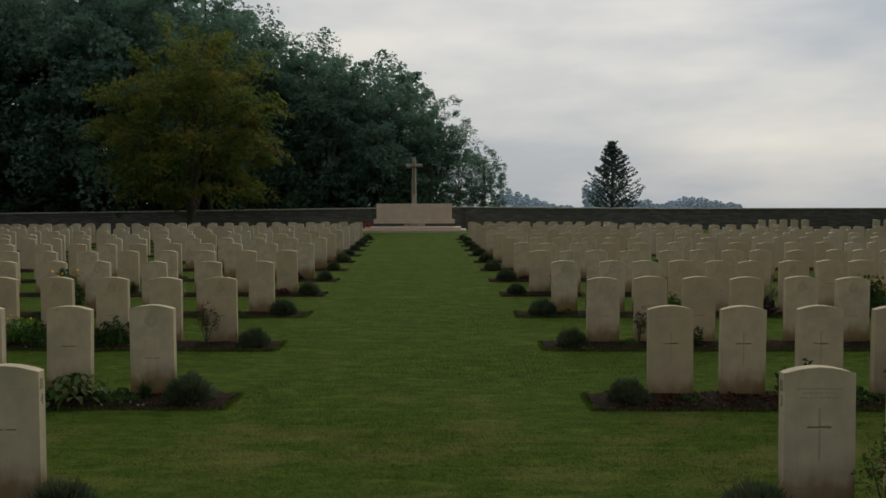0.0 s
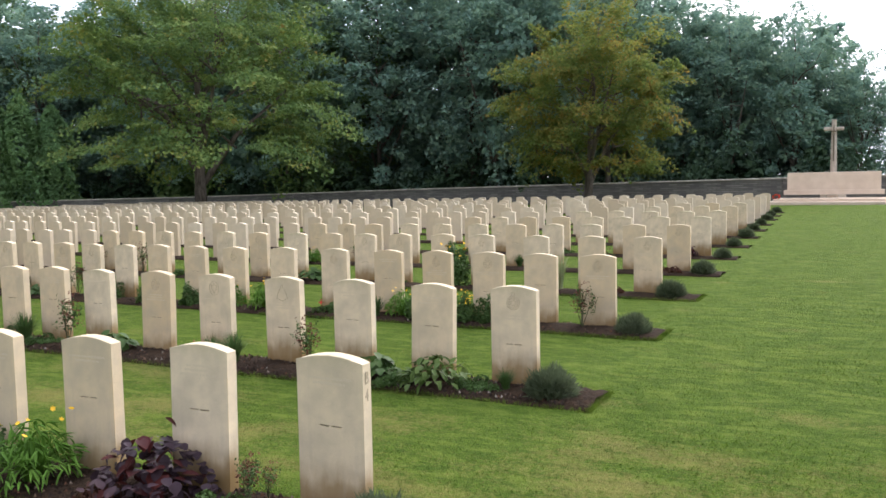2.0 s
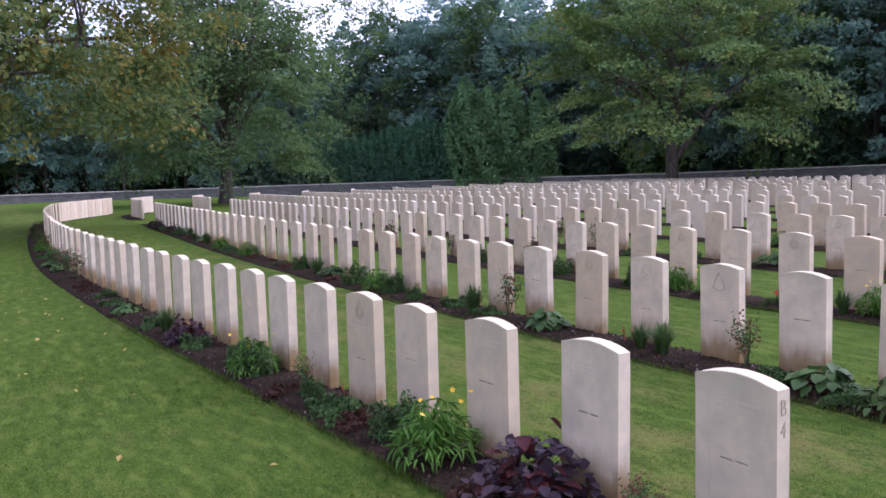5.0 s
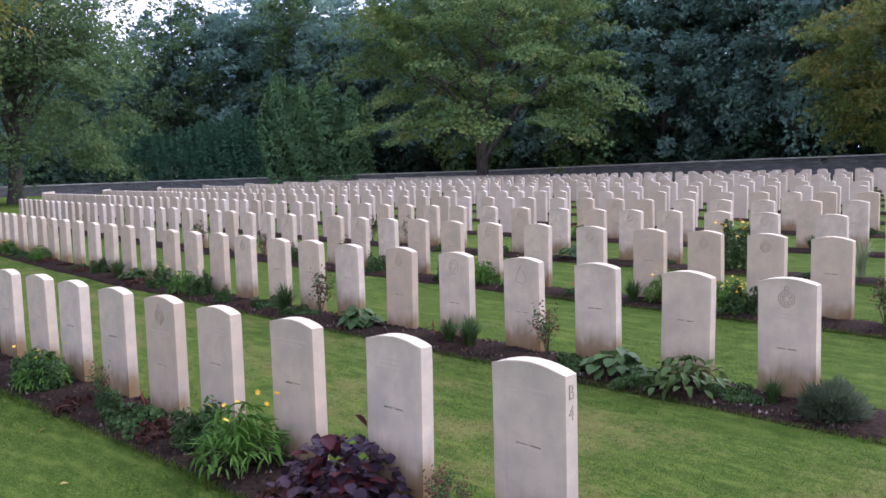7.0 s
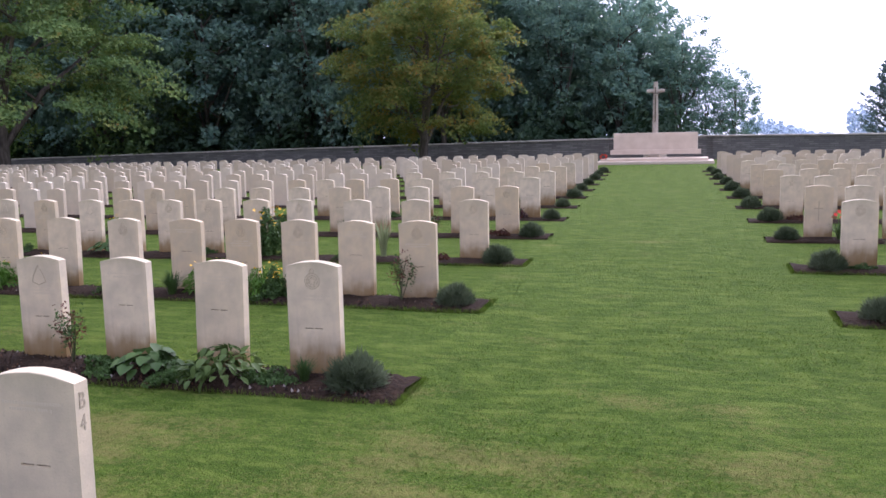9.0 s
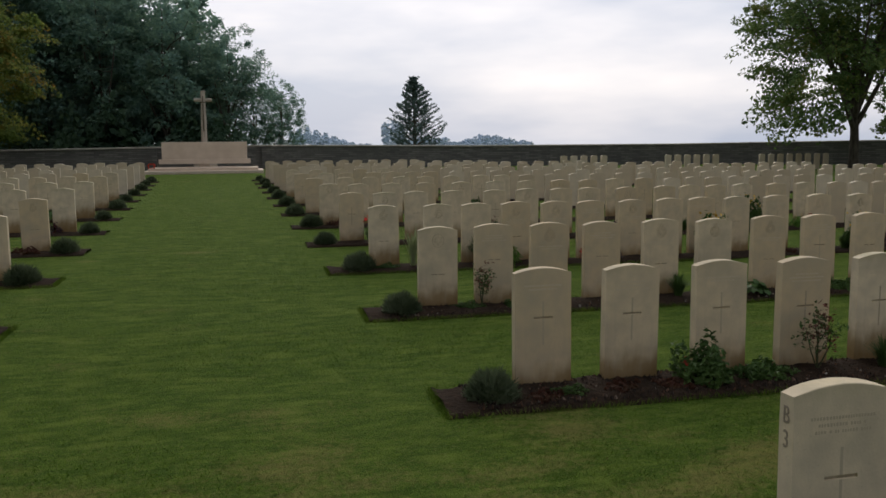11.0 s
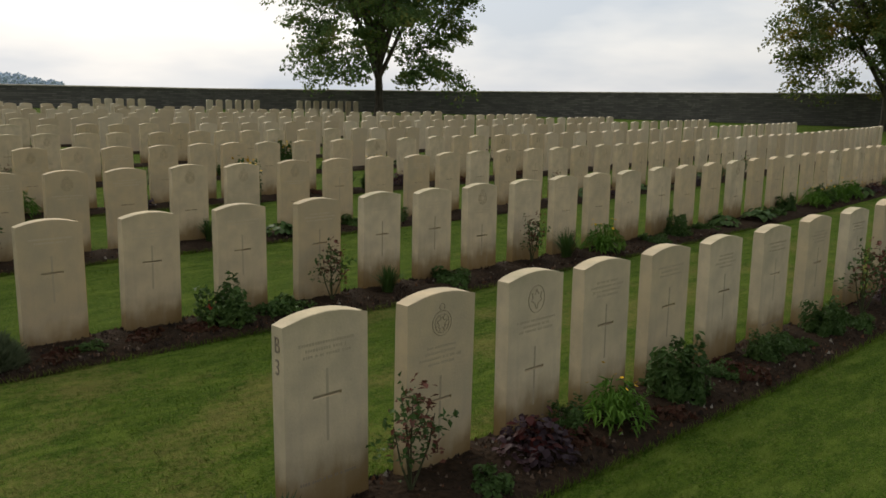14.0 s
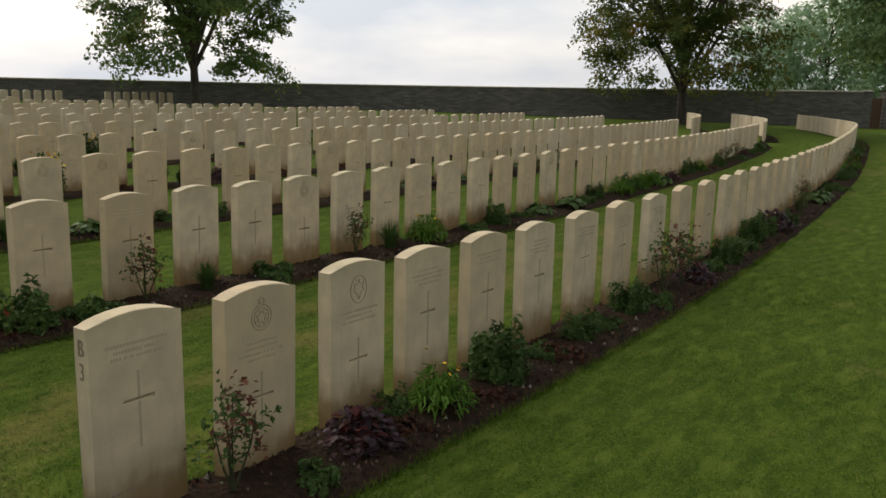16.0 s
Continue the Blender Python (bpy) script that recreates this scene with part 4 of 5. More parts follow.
# the wood's edge falls away beside the memorial
for i in range(13):
    px = -19.5 + i * 1.85 + rng2.uniform(-0.4, 0.4)
    high = float(np.interp(px, [-20, -16, -12, -8, -5.5, -2.5, 0, 2, 4], [15.6, 15.0, 14.4, 13.6, 12.2, 10.6, 9.0, 6.6, 3.6])) * rng2.uniform(0.95, 1.06)
    k = rng2.choice((0, 1, 2))
    if i % 2 == 0 and i < 9:
        put_tree(REAR[0], px + 0.6, 67, "dark tree deep in the wood", rng2.uniform(0, 6.28), high * 1.02 / WOOD_SHAPES[0][0], group="wood behind the wall", name="woodland_tree")
    put_tree(KINDS[k], px, 60 + rng2.uniform(-1.5, 1.5) + (i % 2) * 3, "upright dark tree at the edge of the wood", rng2.uniform(0, 6.28), high / WOOD_SHAPES[k][0], group="wood behind the wall", name="woodland_tree")
# light green leaf, paled further so the colour carries distance haze
PALE = leaf_material("haze_paled_green_leaf", [(0.23, 0.36, 0.24), (0.30, 0.44, 0.27), (0.37, 0.50, 0.28)], 0.7, 0.6)
T_PALE = tree_meshes(41, 16, 5.6, 0.6, 0.25, 8500, 0.38, PALE, 0.45, 190, spread=1.05, flat=0.4)
for x, y, sc in ((82, 25, 0.62), (86, 20, 0.85), (84, 14, 0.95), (92, 24, 0.7), (88, 9, 1.0), (95, 15, 1.0)):
    put_tree(T_PALE, x, y, "light green tree behind the gate wall", rng2.uniform(0, 6.28), sc, group="trees beyond the gate", name="tree")


def shrub_mesh(seed, w, d, h, n, size, material, lumpy=0.35):
    r = np.random.default_rng(seed)
    u = r.normal(0, 1, (n, 3))
    u /= np.linalg.norm(u, axis=1)[:, None]
    u[:, 2] = np.abs(u[:, 2])
    lump = 0.75 + lumpy * np.sin(u[:, 0] * 5 + seed) * np.sin(u[:, 1] * 4) + r.normal(0, 0.08 if lumpy > 0.2 else 0.05, n)
    if lumpy < 0.2:
        lump += 0.2
    c = u * lump[:, None] * np.array([w / 2, d / 2, h])
    v, f = leaves(c, u, r.uniform(0.7, 1.4, n) * size, r, 0.65)
    return mesh_of("foliage", v.tolist(), f.tolist(), material)


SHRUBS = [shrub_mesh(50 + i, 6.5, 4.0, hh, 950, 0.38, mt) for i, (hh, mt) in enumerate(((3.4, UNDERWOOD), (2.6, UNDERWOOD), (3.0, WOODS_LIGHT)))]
for i in range(150):
    s = (i % 36) / 35 * (0.84 if i >= 108 else 1.0)
    if i < 72 and s < 0.34:
        continue
    px = float(np.interp(s, [0, 0.22, 0.42, 0.6, 0.8, 1.0], [-82, -82, -74, -58, -30, 2])) + rng2.uniform(-1, 1)
    py = float(np.interp(s, [0, 0.22, 0.42, 0.6, 0.8, 1.0], [-12, 16, 37, 52, 56.5, 57])) + rng2.uniform(-0.6, 0.6)
    if i >= 36:
        px, py = px * (1.03 + 0.05 * (i // 36)) - 1.5, py * (1.03 + 0.06 * (i // 36)) + 1.5
    if px > 0.5:
        continue
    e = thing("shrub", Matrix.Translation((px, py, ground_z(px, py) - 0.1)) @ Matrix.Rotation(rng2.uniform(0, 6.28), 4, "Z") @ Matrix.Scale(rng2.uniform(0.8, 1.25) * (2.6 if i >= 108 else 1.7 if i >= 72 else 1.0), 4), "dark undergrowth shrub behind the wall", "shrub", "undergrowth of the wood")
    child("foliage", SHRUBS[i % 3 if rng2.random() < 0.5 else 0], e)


def spire_mesh(seed, h, r, n, size, material):
    q = np.random.default_rng(seed)
    t = q.uniform(0, 1, n) ** 0.8
    a = q.uniform(0, 2 * math.pi, n)
    rad = r * (1 - t ** 2.2) ** 0.6 * (0.8 + 0.25 * np.sin(a * 4 + t * 9)) * q.uniform(0.75, 1.05, n)
    c = np.stack([np.cos(a) * rad, np.sin(a) * rad, t * h], 1)
    nr = np.stack([np.cos(a), np.sin(a), 0.5 + 0 * a], 1)
    v, f = leaves(c, nr, q.uniform(0.6, 1.4, n) * size, q, 0.5)
    return mesh_of("foliage", v.tolist(), f.tolist(), material)


SPIRES = [spire_mesh(70 + i, 6.5 - 0.4 * i, 0.95, 2200, 0.26, THUJA) for i in range(3)]
LIGHT_SPIRES = [spire_mesh(75 + i, 9.4 - 0.9 * i, 2.1, 4200, 0.34, THUJA_LIGHT) for i in range(2)]


def thuja(meshes, s, label):
    px, py = -76 + 22 * s, 33.5 + 16.5 * s
    e = thing("thuja", Matrix.Translation((px, py, ground_z(px, py))) @ Matrix.Rotation(rng2.uniform(0, 6), 4, "Z") @ Matrix.Scale(rng2.uniform(0.92, 1.1), 4), label, "conifer", "thuja hedge")
    child("foliage", rng2.choice(meshes), e)


for i in range(20):
    thuja(SPIRES, -0.08 + 0.62 * i / 19, "slim dark green thuja in a hedge row")
for s in (0.58, 0.66, 0.735, 0.82):
    thuja(LIGHT_SPIRES, s, "broad light green thuja taller than the hedge beside it")


# ---- lone conifer beyond the wall ----
def conifer(x, y, h, r):
    q = np.random.default_rng(3)
    cs, ns, paths = [], [], [[((0, 0, 0), 0.16), ((0, 0, h * 0.6), 0.09), ((0, 0, h), 0.015)]]
    z = h * 0.12
    while z < h * 0.97:
        reach = r * (1 - z / h) ** 0.85
        for i in range(6):
            a = i * 1.047 + q.uniform(-0.6, 0.6)
            L = reach * q.uniform(0.6, 1.08)
            tip = np.array([math.cos(a) * L, math.sin(a) * L, z + L * 0.55])
            paths.append([((0, 0, z), 0.035), (tuple(tip * 0.5 + np.array([0, 0, z * 0.5 - 0.03 * L])), 0.022), (tuple(tip), 0.006)])
            for g in np.linspace(0.25, 1, 16):
                b = np.array([0, 0, z]) * (1 - g) + tip * g
                for _ in range(3):
                    cs.append(b + q.normal(0, 0.07, 3) * (1.3 - 0.6 * g))
                    ns.append(q.normal(0, 0.6, 3) + np.array([0, 0, 0.5]))
        z += h * 0.052
    v, f = leaves(np.array(cs), np.array(ns, float), q.uniform(0.16, 0.34, len(cs)), q, 0.35)
    tv, tf = tubes(paths, 5)
    e = thing("conifer_tree", Matrix.Translation((x, y, 0.2)), "young blue-green conifer standing beyond the wall", "conifer")
    child("trunk", mesh_of("trunk", tv, tf, BARK), e)
    child("crown", mesh_of("crown", v.tolist(), f.tolist(), CONIFER), e)


conifer(12.35, 65, 6.7, 3.3)

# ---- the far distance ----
# distance haze is painted into this pale blue base colour
HAZE = mat("far_wood_painted_haze", (0.50, 0.60, 0.70), 1.0)


def far_wood(name, x0, x1, y, heights, seed, depth=8.0):
    q = np.random.default_rng(seed)
    n = int((x1 - x0) * 75)
    t = q.uniform(0, 1, n)
    hh = np.interp(t, np.linspace(0, 1, len(heights)), heights) * (0.86 + 0.14 * np.sin(t * 60 + seed)) 
    zz = hh * q.uniform(0, 1, n) ** 0.7
    c = np.stack([x0 + (x1 - x0) * t, y + q.uniform(-depth, depth, n), zz], 1)
    v, f = leaves(c, np.tile((0, -1.0, 0.4), (n, 1)), q.uniform(0.6, 1.4, n), q, 0.8)
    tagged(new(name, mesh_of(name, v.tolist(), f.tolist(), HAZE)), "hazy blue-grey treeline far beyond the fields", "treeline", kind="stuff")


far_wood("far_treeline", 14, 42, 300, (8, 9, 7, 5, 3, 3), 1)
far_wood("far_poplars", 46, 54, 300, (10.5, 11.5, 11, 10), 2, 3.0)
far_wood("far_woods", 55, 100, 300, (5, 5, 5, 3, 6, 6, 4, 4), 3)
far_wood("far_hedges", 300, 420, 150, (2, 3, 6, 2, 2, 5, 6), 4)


# ---- plants in the beds ----
def strap_plant(seed, n, length, width, spread, material):
    """A tuft of arching strap leaves."""
    q = np.random.default_rng(seed)
    v, f = [], []
    for i in range(n):
        a, t = q.uniform(0, 6.28), q.uniform(0.05, 1) * spread
        L = length * q.uniform(0.6, 1.1)
        d = np.array([math.cos(a), math.sin(a), 0])
        s_ = np.array([-d[1], d[0], 0]) * width * 0.5
        b = d * q.uniform(0, 0.05)
        pts = [b + d * L * math.sin(t * g) * g + np.array([0, 0, L * (g - 0.45 * t * g * g)]) for g in (0, 0.4, 0.75, 1.0)]
        o = len(v)
        for p, w in zip(pts, (0.7, 1.0, 0.7, 0.08)):
            v += [tuple(p - s_ * w), tuple(p + s_ * w)]
        f += [(o + 2 * k, o + 2 * k + 1, o + 2 * k + 3, o + 2 * k + 2) for k in range(3)]
    return mesh_of("leaves", v, f, material, True)


def broad_plant(seed, n, reach, size, height, material, aspect=0.62, wild=0.25):
    """Broad cupped leaves on arching stalks."""
    q = np.random.default_rng(seed)
    v, f = [], []
    for i in range(n):
        a = q.uniform(0, 6.28)
        r = reach * q.uniform(0.1, 1) ** 0.7
        d = np.array([math.cos(a), math.sin(a), 0])
        c = d * r + np.array([0, 0, height * (1.05 - 0.75 * (r / reach) ** 2) * q.uniform(0.75 - wild * 0.8, 1.1)])
        L, droop = size * q.uniform(0.65, 1.15), q.uniform(0.1, 0.7)
        ax = d * math.cos(droop) - np.array([0, 0, math.sin(droop)])
        ax = ax + q.normal(0, wild, 3)
        ax /= np.linalg.norm(ax)
        sd = np.cross(ax, (0, 0, 1.0))
        sd /= np.linalg.norm(sd) + 1e-6
        up = np.cross(sd, ax)
        o = len(v)
        prof = ((0, 0.05), (0.22, 0.8), (0.5, 1.0), (0.8, 0.62), (1.0, 0.03))
        for g, w in prof:
            p = c + ax * L * (g - 0.3) - up * L * 0.22 * g * g
            e_ = sd * w * L * aspect * 0.5
            v += [tuple(p - e_ + up * 0.10 * L * w), tuple(p), tuple(p + e_ + up * 0.10 * L * w)]
        for k in range(4):
            s_ = o + 3 * k
            f += [(s_, s_ + 1, s_ + 4, s_ + 3), (s_ + 1, s_ + 2, s_ + 5, s_ + 4)]
    return mesh_of("leaves", v, f, material, True)


def flower_mesh(seed, n, reach, h0, h1, size, material):
    """One bloom's mesh, and where the blooms stand on the plant."""
    q = np.random.default_rng(seed)
    spots = []
    for i in range(n):
        a, r = q.uniform(0, 6.28), reach * q.uniform(0, 1) ** 0.5
        spots.append((math.cos(a) * r, math.sin(a) * r, q.uniform(h0, h1)))
    v, f = [], []
    for i in range(1):
        c = np.zeros(3)
        t = (0.35, -0.5)
        o = len(v)
        v.append(tuple(c))
        for k in range(12):
            an, rr = k * math.pi / 6, size * (1.0 if k % 2 == 0 else 0.62) * 0.5
            v.append(tuple(c + np.array([math.cos(an) * rr, math.sin(an) * rr, 0.25 * rr + t[0] * math.cos(an) * rr + t[1] * math.sin(an) * rr])))
        f += [(o, o + 1 + k, o + 1 + (k + 1) % 12) for k in range(12)]
    return mesh_of("bloom", v, f, material), spots


def twig_mesh(seed, n, height, reach):
    q = np.random.default_rng(seed)
    paths, tips = [], []
    for i in range(n):
        a = q.uniform(0, 6.28)
        d = np.array([math.cos(a), math.sin(a), 0]) * reach * q.uniform(0.3, 1)
        h = height * q.uniform(0.6, 1.0)
        p = [(np.zeros(3), 0.006), (d * 0.4 + np.array([0, 0, h * 0.5]) + q.normal(0, 0.02, 3), 0.0045), (d + np.array([0, 0, h]), 0.002)]
        paths.append(p)
        for g in np.linspace(0.3, 1, 7):
            tips.append((1 - g) * p[1][0] + g * p[2][0] + q.normal(0, 0.03, 3))
    stems = []
    for p in paths:
        v, f = tubes([p], 5)
        stems.append(mesh_of("stem", v, f, STEM))
    return stems, tips


def leafy(seed, tips, per, size, material):
    q = np.random.default_rng(seed)
    c = np.repeat(tips, per, 0) + q.normal(0, 0.03, (len(tips) * per, 3))
    v, f = leaves(c, np.tile((0, 0, 1.0), (len(c), 1)), q.uniform(0.7, 1.3, len(c)) * size, q, 0.6)
    return mesh_of("leaves", v.tolist(), f.tolist(), material)


ROSE_STEM, ROSE_TIPS = twig_mesh(3, 5, 0.50, 0.15)


def spiky_dome(seed, w, h, n, length, material):
    """A clipped dome of thin upright-outward leaves."""
    q = np.random.default_rng(seed)
    u = q.normal(0, 1, (n, 3))
    u /= np.linalg.norm(u, axis=1)[:, None]
    u[:, 2] = np.abs(u[:, 2]) - 0.08
    lump = 0.86 + 0.08 * np.sin(u[:, 0] * 6 + seed) * np.cos(u[:, 1] * 5) + q.normal(0, 0.10, n)
    c = u * lump[:, None] * np.array([w / 2, w / 2, h])
    d = u + q.normal(0, 0.35, (n, 3)) + np.array([0, 0, 0.45])
    d /= np.linalg.norm(d, axis=1)[:, None]
    sd = np.cross(d, q.normal(0, 1, (n, 3)))
    sd /= np.linalg.norm(sd, axis=1)[:, None]
    L = (q.uniform(0.6, 1.3, n) * length)[:, None]
    v = np.stack([c - sd * L * 0.10, c + sd * L * 0.10, c + d * L], 1)
    return mesh_of("foliage", v.reshape(-1, 3).tolist(), np.arange(n * 3).reshape(n, 3).tolist(), material)


PLANTS = {
    "lavender": (("small rounded grey-green lavender bush at the row end", "bush"), [("foliage", spiky_dome(201, 0.41, 0.215, 2800, 0.062, SAGE)), ("core", shrub_mesh(202, 0.27, 0.26, 0.17, 500, 0.05, SAGE, 0.05))]),
    "hosta": (("broad-leaved green hosta clump in the bed", "plant"), [("leaves", broad_plant(203, 150, 0.27, 0.092, 0.20, HOSTA, 0.55, 0.55))]),
    "bergenia": (("glossy green broad-leaved clump in the bed", "plant"), [("leaves", broad_plant(213, 48, 0.22, 0.125, 0.17, FRESH, 0.85))]),
    "heuchera": (("dark purple-leaved heuchera clump in the bed", "plant"), [("leaves", broad_plant(204, 300, 0.26, 0.052, 0.23, PURPLE, 0.9, 0.9)), ("leaves", broad_plant(224, 46, 0.19, 0.075, 0.34, REDDARK, 0.75, 0.7))]),
    "coreopsis": (("bright green clump with yellow flowers", "flower"), [("leaves", strap_plant(205, 120, 0.24, 0.020, 1.2, BRIGHT)), ("leaves", broad_plant(225, 330, 0.22, 0.085, 0.27, BRIGHT, 0.17, 0.6)), ("flowers", flower_mesh(205, 8, 0.2, 0.25, 0.36, 0.03, YELLOW))]),
    "iris": (("upright tuft of narrow green leaves", "plant"), [("leaves", strap_plant(206, 170, 0.30, 0.012, 0.75, FRESH))]),
    "cover": (("low spreading green ground cover", "plant"), [("leaves", shrub_mesh(207, 0.52, 0.32, 0.10, 900, 0.034, FRESH, 0.5))]),
    "rusty": (("low rusty brown-leaved plant in the bed", "plant"), [("leaves", shrub_mesh(208, 0.40, 0.28, 0.075, 230, 0.042, REDDISH))]),
    "mound": (("small leafy dark green mound in the bed", "plant"), [("leaves", shrub_mesh(209, 0.36, 0.32, 0.24, 1500, 0.033, FRESH, 0.5))]),
    "rose": (("thin rose bush with reddish leaves", "rose"), [("stem", m_) for m_ in ROSE_STEM] + [("leaves", leafy(210, ROSE_TIPS[::2], 7, 0.036, ROSE_RED)), ("leaves", leafy(211, ROSE_TIPS[1::2], 12, 0.036, FRESH))]),
    "redflower": (("leafy plant with red flowers", "flower"), [("leaves", strap_plant(212, 80, 0.26, 0.018, 0.8, FRESH)), ("flowers", flower_mesh(212, 5, 0.14, 0.26, 0.34, 0.06, RED))]),
    "phormium": (("tuft of tall pale green striped sword leaves", "plant"), [("leaves", strap_plant(215, 46, 0.62, 0.034, 0.35, PALE_STRAP))]),
    "yellowbush": (("tall bushy plant covered with yellow flowers", "flower"), [("leaves", shrub_mesh(214, 0.45, 0.4, 0.55, 1400, 0.05, FRESH)), ("flowers", flower_mesh(214, 26, 0.22, 0.35, 0.6, 0.045, YELLOW))]),
}


def plant(kind, n, x, o=-0.24, scale=1.0):
    p, d = row_point(n, x)
    q = p + Vector((-d.y, d.x, 0)) * o
    (label, cat), parts = PLANTS[kind]
    e = thing(kind if kind not in ("cover", "rusty", "mound") else "bed_plant", Matrix.Translation((q.x, q.y, ground_z(q.x, q.y) + 0.03)) @ Matrix.Rotation(prng.uniform(0, 6.28), 4, "Z") @ Matrix.Scale(scale, 4), label, cat, "plants in the beds")
    for nm, me in parts:
        if nm == "flowers":
            for spot in me[1]:
                b = child("bloom", me[0], e)
                b.location = spot
                b.rotation_euler = (prng.uniform(-0.5, 0.5), prng.uniform(-0.5, 0.5), prng.uniform(0, 6))
        else:
            child(nm, me, e)
    return e


prng = random.Random(17)
for n in range(ROWS):
    for side in (1, -1):
        plant("lavender", n, positions[n, side][0] - side * (0.40 + prng.uniform(-0.04, 0.05)), -0.22, prng.uniform(0.76, 0.98))
SET = [("rose", 0, 2.56, -0.12, 0.92), ("heuchera", 0, 3.22, -0.20, 0.72), ("rusty", 0, 3.42, -0.2), ("coreopsis", 0, 3.80, -0.22, 0.78), ("mound", 0, 4.42, -0.2, 1.15), ("rusty", 0, 5.0, -0.25), ("cover", 0, 2.85, -0.30, 0.6), ("cover", 0, 2.3, -0.25, 0.5), ("mound", 0, 3.55, -0.14, 0.6),
       ("cover", 0, 5.7, -0.2, 0.8), ("mound", 0, 6.3, -0.2, 0.9), ("rose", 0, 7.0, -0.2, 1.1), ("rose", 0, 7.4, -0.22), ("cover", 0, 8.2, -0.2), ("iris", 0, 9.1, -0.2, 0.8),
       ("heuchera", 0, -3.16, -0.22, 1.3), ("cover", 0, -2.75, -0.28, 0.8), ("coreopsis", 0, -4.0, -0.24, 1.15), ("mound", 0, -4.45, -0.2, 0.95), ("rusty", 0, -4.85, -0.3), ("cover", 0, -5.15, -0.24), ("mound", 0, -5.65, -0.22, 0.6), ("rose", 0, -5.75, -0.2, 0.6),
       ("mound", 0, -6.6, -0.25), ("cover", 0, -8.1, -0.25), ("iris", 0, -9.0, -0.25), ("rose", 0, -2.62, -0.12, 0.5), ("rusty", 0, -3.4, -0.36),
       ("hosta", 1, -2.95, -0.24, 1.05), ("bergenia", 1, -3.55, -0.22, 1.0), ("cover", 1, -3.2, -0.3, 0.7), ("cover", 1, -3.3, -0.3, 0.8), ("rose", 1, -4.24, -0.14, 0.85), ("iris", 1, -5.05, -0.2, 1.0), ("iris", 1, -5.3, -0.2, 0.8), ("bergenia", 1, -6.6, -0.2), ("rose", 1, -7.3, -0.15), ("iris", 1, -7.9, -0.2, 1.1),
       ("cover", 1, 2.25, -0.25, 0.5), ("rusty", 1, 2.6, -0.22, 0.75), ("rusty", 1, 2.95, -0.25, 0.7), ("mound", 1, 3.2, -0.2, 1.1), ("cover", 1, 3.6, -0.2), ("rose", 1, 4.1, -0.15, 0.9), ("iris", 1, 4.6, -0.2, 0.8), ("cover", 1, 5.3, -0.2), ("rose", 1, 6.4, -0.15, 0.9), ("iris", 1, 6.9, -0.18, 1.0),
       ("rose", 2, 2.45, -0.15, 0.8), ("mound", 2, 3.0, -0.2, 0.9), ("rose", 2, -2.65, -0.15, 0.9), ("mound", 2, -3.7, -0.2, 1.1), ("coreopsis", 2, -4.2, -0.15, 1.0), ("yellowbush", 4, 9.0, -0.1), ("iris", 3, 3.2, -0.1, 1.3), ("rusty", 4, -2.9, -0.2, 1.2), ("rusty", 4, 2.3, -0.2, 1.3)]
SET += [("phormium", 3, -3.88, -0.12, 0.85), ("yellowbush", 3, -5.6, -0.1, 1.15), ("yellowbush", 2, -4.02, -0.22, 0.55), ("coreopsis", 2, -7.5, -0.2, 1.0),
        ("yellowbush", 3, 6.44, -0.35, 1.0), ("yellowbush", 3, 8.8, -0.3, 0.9), ("redflower", 3, 8.1, -0.4, 1.5), ("phormium", 3, 2.3, -0.15, 0.8), ("phormium", 3, 5.0, -0.15, 0.8),
        ("rose", 0, -2.72, 0.02, 0.42), ("rose", 0, -2.58, 0.0, 0.38), ("coreopsis", 0, -6.67, -0.24, 0.95), ("heuchera", 0, -8.36, -0.25, 0.9), ("mound", 2, -4.6, -0.2, 1.1), ("coreopsis", 2, -4.9, -0.1, 1.0), ("iris", 1, -2.35, -0.2, 0.6), ("cover", 1, -2.6, -0.25, 0.8), ("cover", 1, -3.9, -0.25, 0.9),
        ("rusty", 1, 2.05, -0.3, 0.7), ("cover", 2, 2.3, -0.2, 0.6), ("cover", 2, 2.75, -0.25, 0.6), ("cover", 3, 1.95, -0.25, 0.6), ("rusty", 5, 1.9, -0.2, 1.3), ("redflower", 4, 2.15, -0.2, 1.2),
        ("cover", 0, -5.3, -0.3, 0.7), ("rusty", 0, -5.9, -0.35, 0.8), ("mound", 0, -7.0, -0.2, 0.8), ("rusty", 0, -8.6, -0.3, 0.9), ("cover", 0, -9.5, -0.25, 0.9), ("rusty", 0, 4.1, -0.33, 0.7), ("cover", 0, 4.9, -0.18, 0.7), ("mound", 0, 5.4, -0.2, 0.7), ("cover", 0, 6.7, -0.25, 0.8), ("heuchera", 0, 7.7, -0.25, 0.7), ("mound", 0, 8.7, -0.25, 0.9), ("cover", 0, 9.6, -0.22, 1.0)]
for a in SET:
    plant(*a)
MIX = ("cover", "cover", "mound", "rusty", "iris", "rose", "bergenia", "coreopsis", "heuchera")
for n, lo, hi, step in ((0, 10, 34, 0.75), (1, 7.5, 30, 0.6), (2, 4, 18, 0.8), (3, 3, 14, 1.1), (4, 3, 12, 1.5), (5, 3, 11, 2.0), (6, 3, 10, 2.5)):
    for side in (1, -1):
        x = lo + prng.uniform(0, step)
        while x < hi:
            plant(prng.choice(MIX), n, side * x, -prng.uniform(0.12, 0.28), prng.uniform(0.65, 1.1))
            x += step * prng.uniform(0.6, 1.6)

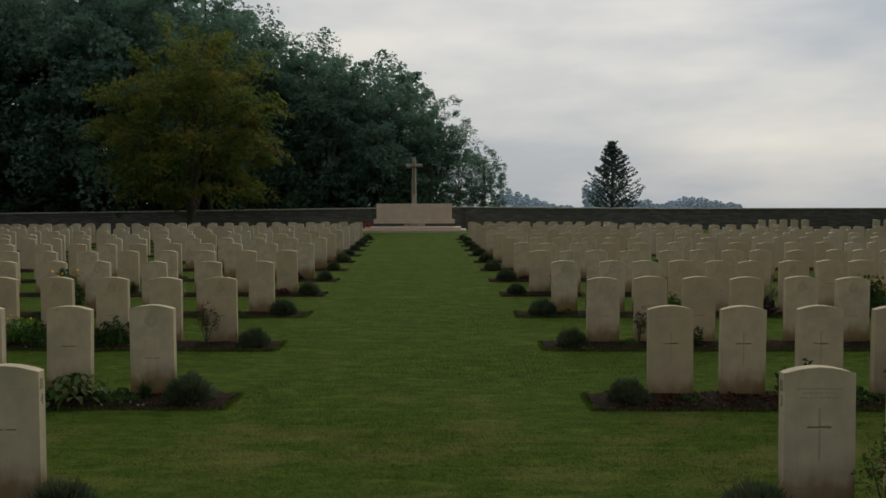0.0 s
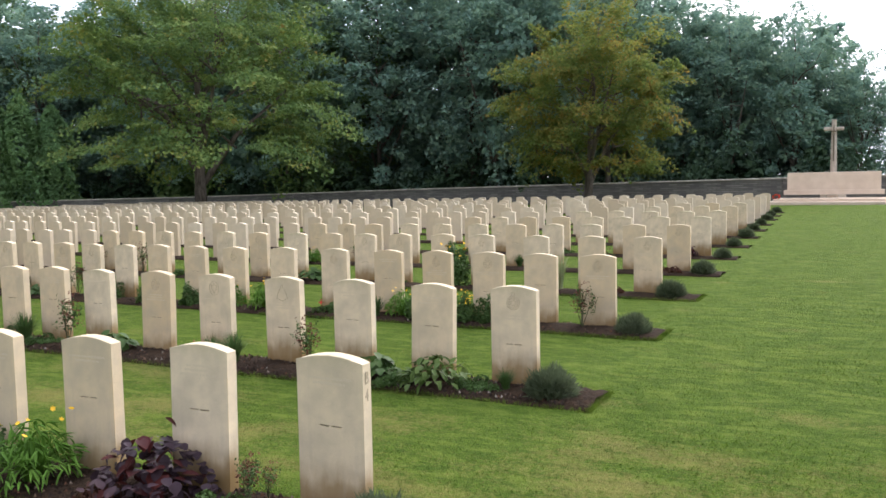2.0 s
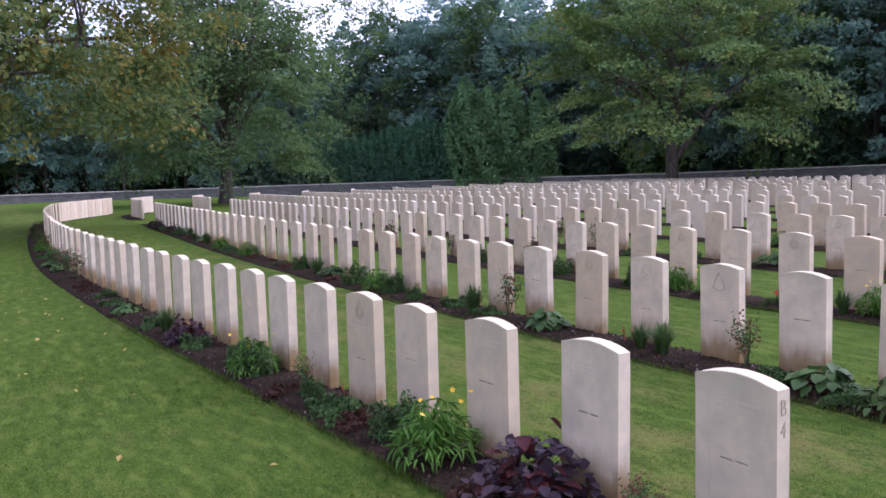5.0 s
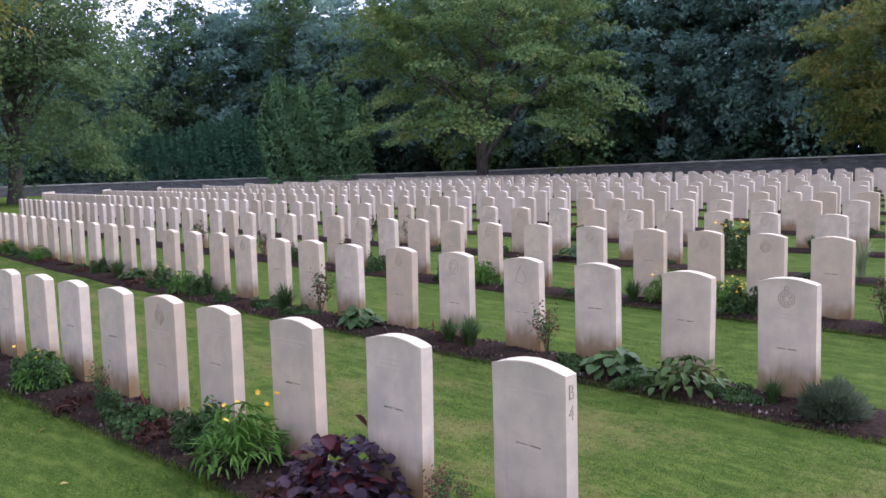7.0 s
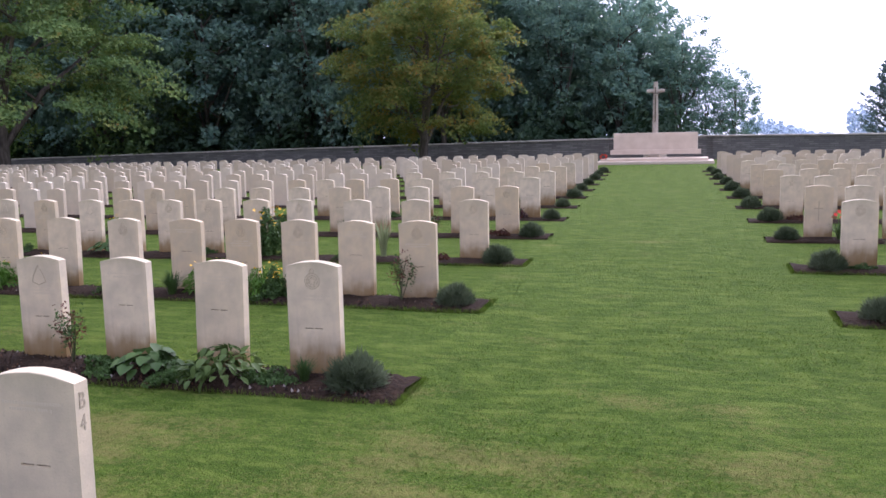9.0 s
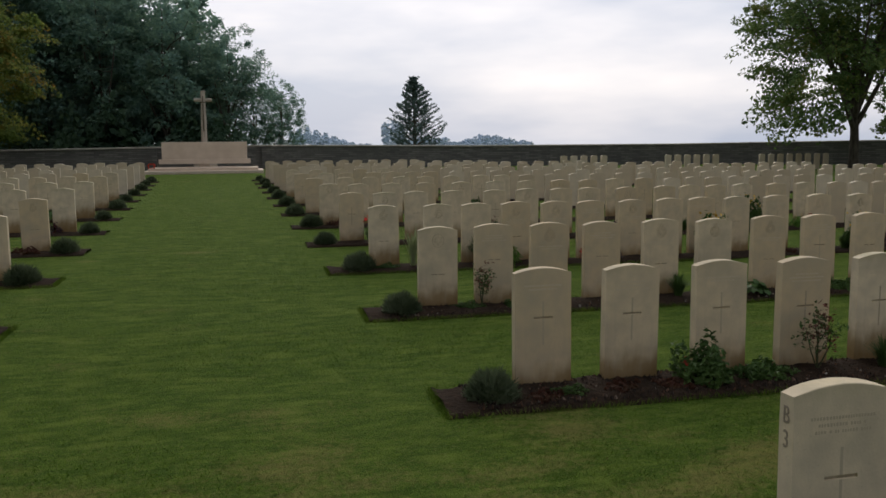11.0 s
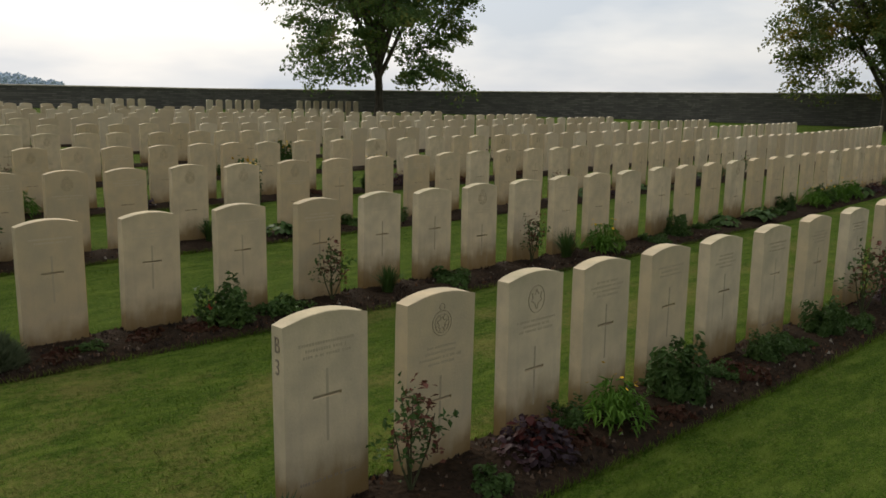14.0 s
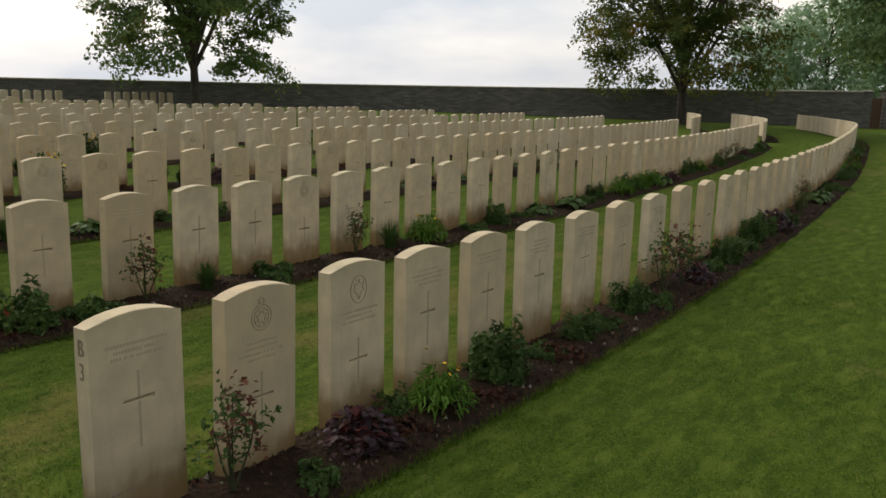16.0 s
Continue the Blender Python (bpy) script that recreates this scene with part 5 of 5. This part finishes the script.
# ---- fallen leaves and grass blades ----
q = np.random.default_rng(8)
c = []
while len(c) < 110:
    x, y = q.uniform(-15, -3.2), q.uniform(0.2, 4.4)
    if y < row_y(0, x) - 0.5:
        c.append((x, y, ground_z(x, y) + 0.03))
v, f = leaves(np.array(c), np.tile((0, 0, 1.6), (len(c), 1)), q.uniform(0.03, 0.06, len(c)), q, 0.8)
tagged(new("fallen_leaves", mesh_of("fallen_leaves", v.tolist(), f.tolist(), FALLEN)), "yellow fallen leaves scattered on the lawn", "leaves", kind="stuff")

N = 190000
bx = q.normal(0, 3.6, N)
by = 2.2 + np.minimum(q.exponential(4.2, N), 19 + q.uniform(0, 3, N))
fx = q.uniform(1.2, 9.5, 70000) * np.where(q.uniform(0, 1, 70000) < 0.5, -1, 1)
bx, by = np.concatenate([bx, fx]), np.concatenate([by, q.uniform(1.6, 5.0, 70000)])
keep = np.ones(len(bx), bool)
for n in range(8):
    for side in (1, -1):
        s0 = positions[n, side][0] - side * 0.74
        ry = np.array([row_y(n, xx) for xx in np.linspace(-30, 30, 121)])
        yy = np.interp(bx, np.linspace(-30, 30, 121), ry)
        keep &= ~((bx * side > s0 * side) & (by > yy - 0.45) & (by < yy + 0.12))
bx, by = bx[keep], by[keep]
for r_ in range(4):
    for side in (1, -1):
        s0 = positions[r_, side][0] - side * 0.74
        m_ = 5200 if r_ == 0 else 3600
        ex = s0 + side * q.uniform(0, 1, m_) * (9 if r_ < 2 else 5)
        ey = np.array([row_y(r_, xx) for xx in ex]) + np.where(q.uniform(0, 1, m_) < 0.65, -0.475, 0.135) + q.normal(0, 0.012, m_)
        m2 = 500
        bx, by = np.concatenate([bx, ex, s0 + q.normal(0, 0.012, m2) - side * 0.01]), np.concatenate([by, ey, row_y(r_, s0) + q.uniform(-0.47, 0.13, m2)])
inner = int(keep.sum())
n = len(bx)
bz = 0.01 * (by - 5) - 0.004
a, h = q.uniform(0, 6.28, n), q.uniform(0.009, 0.024, n)
h[inner:] += q.uniform(0.012, 0.035, n - inner)
w = q.uniform(0.002, 0.0045, n)
v = np.empty((n, 3, 3))
v[:, 0] = np.stack([bx - np.cos(a) * w, by - np.sin(a) * w, bz], 1)
v[:, 1] = np.stack([bx + np.cos(a) * w, by + np.sin(a) * w, bz], 1)
v[:, 2] = np.stack([bx + q.normal(0, 0.018, n), by + q.normal(0, 0.018, n), bz + h], 1)
tagged(new("grass", mesh_of("grass", v.reshape(-1, 3).tolist(), np.arange(n * 3).reshape(n, 3).tolist(), BLADE)), "short mown grass blades of the lawn", "grass", kind="stuff")

# crumbs of soil and small stones in the nearest beds
CRUMB = mat("soil_crumb", (0.04, 0.03, 0.022), 0.95)
_cg = CRUMB.node_tree.nodes.new("ShaderNodeNewGeometry")
set_base(CRUMB, ramp_of(CRUMB, _cg.outputs["Random Per Island"], [(0.0, (0.015, 0.010, 0.007)), (0.72, (0.045, 0.028, 0.018)), (0.86, (0.13, 0.06, 0.03)), (0.96, (0.16, 0.13, 0.10)), (1.0, (0.30, 0.28, 0.24))]))
v, f = [], []
for n in (0, 1, 2):
    for i in range(9000 if n < 2 else 2000):
        side = 1 if i % 2 else -1
        x = positions[n, side][0] - side * 0.55 + side * q.uniform(0, 1) ** 1.4 * (12 if n == 0 else 8)
        p, d = row_point(n, x)
        p = p + Vector((-d.y, d.x, 0)) * float(q.uniform(-0.42, 0.08))
        r = float(q.uniform(0.004, 0.020))
        b = len(v)
        z = ground_z(p.x, p.y) + 0.040
        for k in range(3):
            an = k * 2.09 + float(q.uniform(0, 0.8))
            v.append((p.x + math.cos(an) * r, p.y + math.sin(an) * r, z - 0.012))
        v.append((p.x + float(q.normal(0, 0.2)) * r, p.y, z + r * 0.7))
        f += [(b, b + 1, b + 3), (b + 1, b + 2, b + 3), (b + 2, b, b + 3)]
tagged(new("soil_crumbs", mesh_of("soil_crumbs", v, f, CRUMB)), "crumbs of soil and small stones in the beds", "soil", kind="stuff")


# ---- small wooden remembrance crosses with a red poppy ----
POPPYWOOD = mat("reddish_wood", (0.30, 0.10, 0.05), 0.7)
bmx = bmesh.new()
box_bm(bmx, 0, 0, 0.07, 0.016, 0.008, 0.18, 0.002)
box_bm(bmx, 0, -0.006, 0.115, 0.075, 0.008, 0.016, 0.002)
POPPY_CROSS = bm_mesh("wooden_cross", bmx, POPPYWOOD)
POPPY, _ = flower_mesh(300, 1, 0.0, 0.0, 0.01, 0.045, RED)
for n, x in ((1, 3.12), (1, -5.6), (0, -5.35), (2, -6.1), (3, 4.6)):
    p, d = row_point(n, x)
    e = thing("remembrance_cross", Matrix.Translation((p.x, p.y - 0.09, p.z + 0.02)) @ Matrix.Rotation(prng.uniform(-0.4, 0.4), 4, "Z") @ Matrix.Rotation(0.12, 4, "X"), "small wooden remembrance cross with a red poppy", "cross", "remembrance crosses")
    child("wooden_cross", POPPY_CROSS, e)
    b = child("poppy", POPPY, e, "red paper poppy")
    b.location = (0, -0.012, 0.115)
    b.rotation_euler = (radians(80), 0, 0)
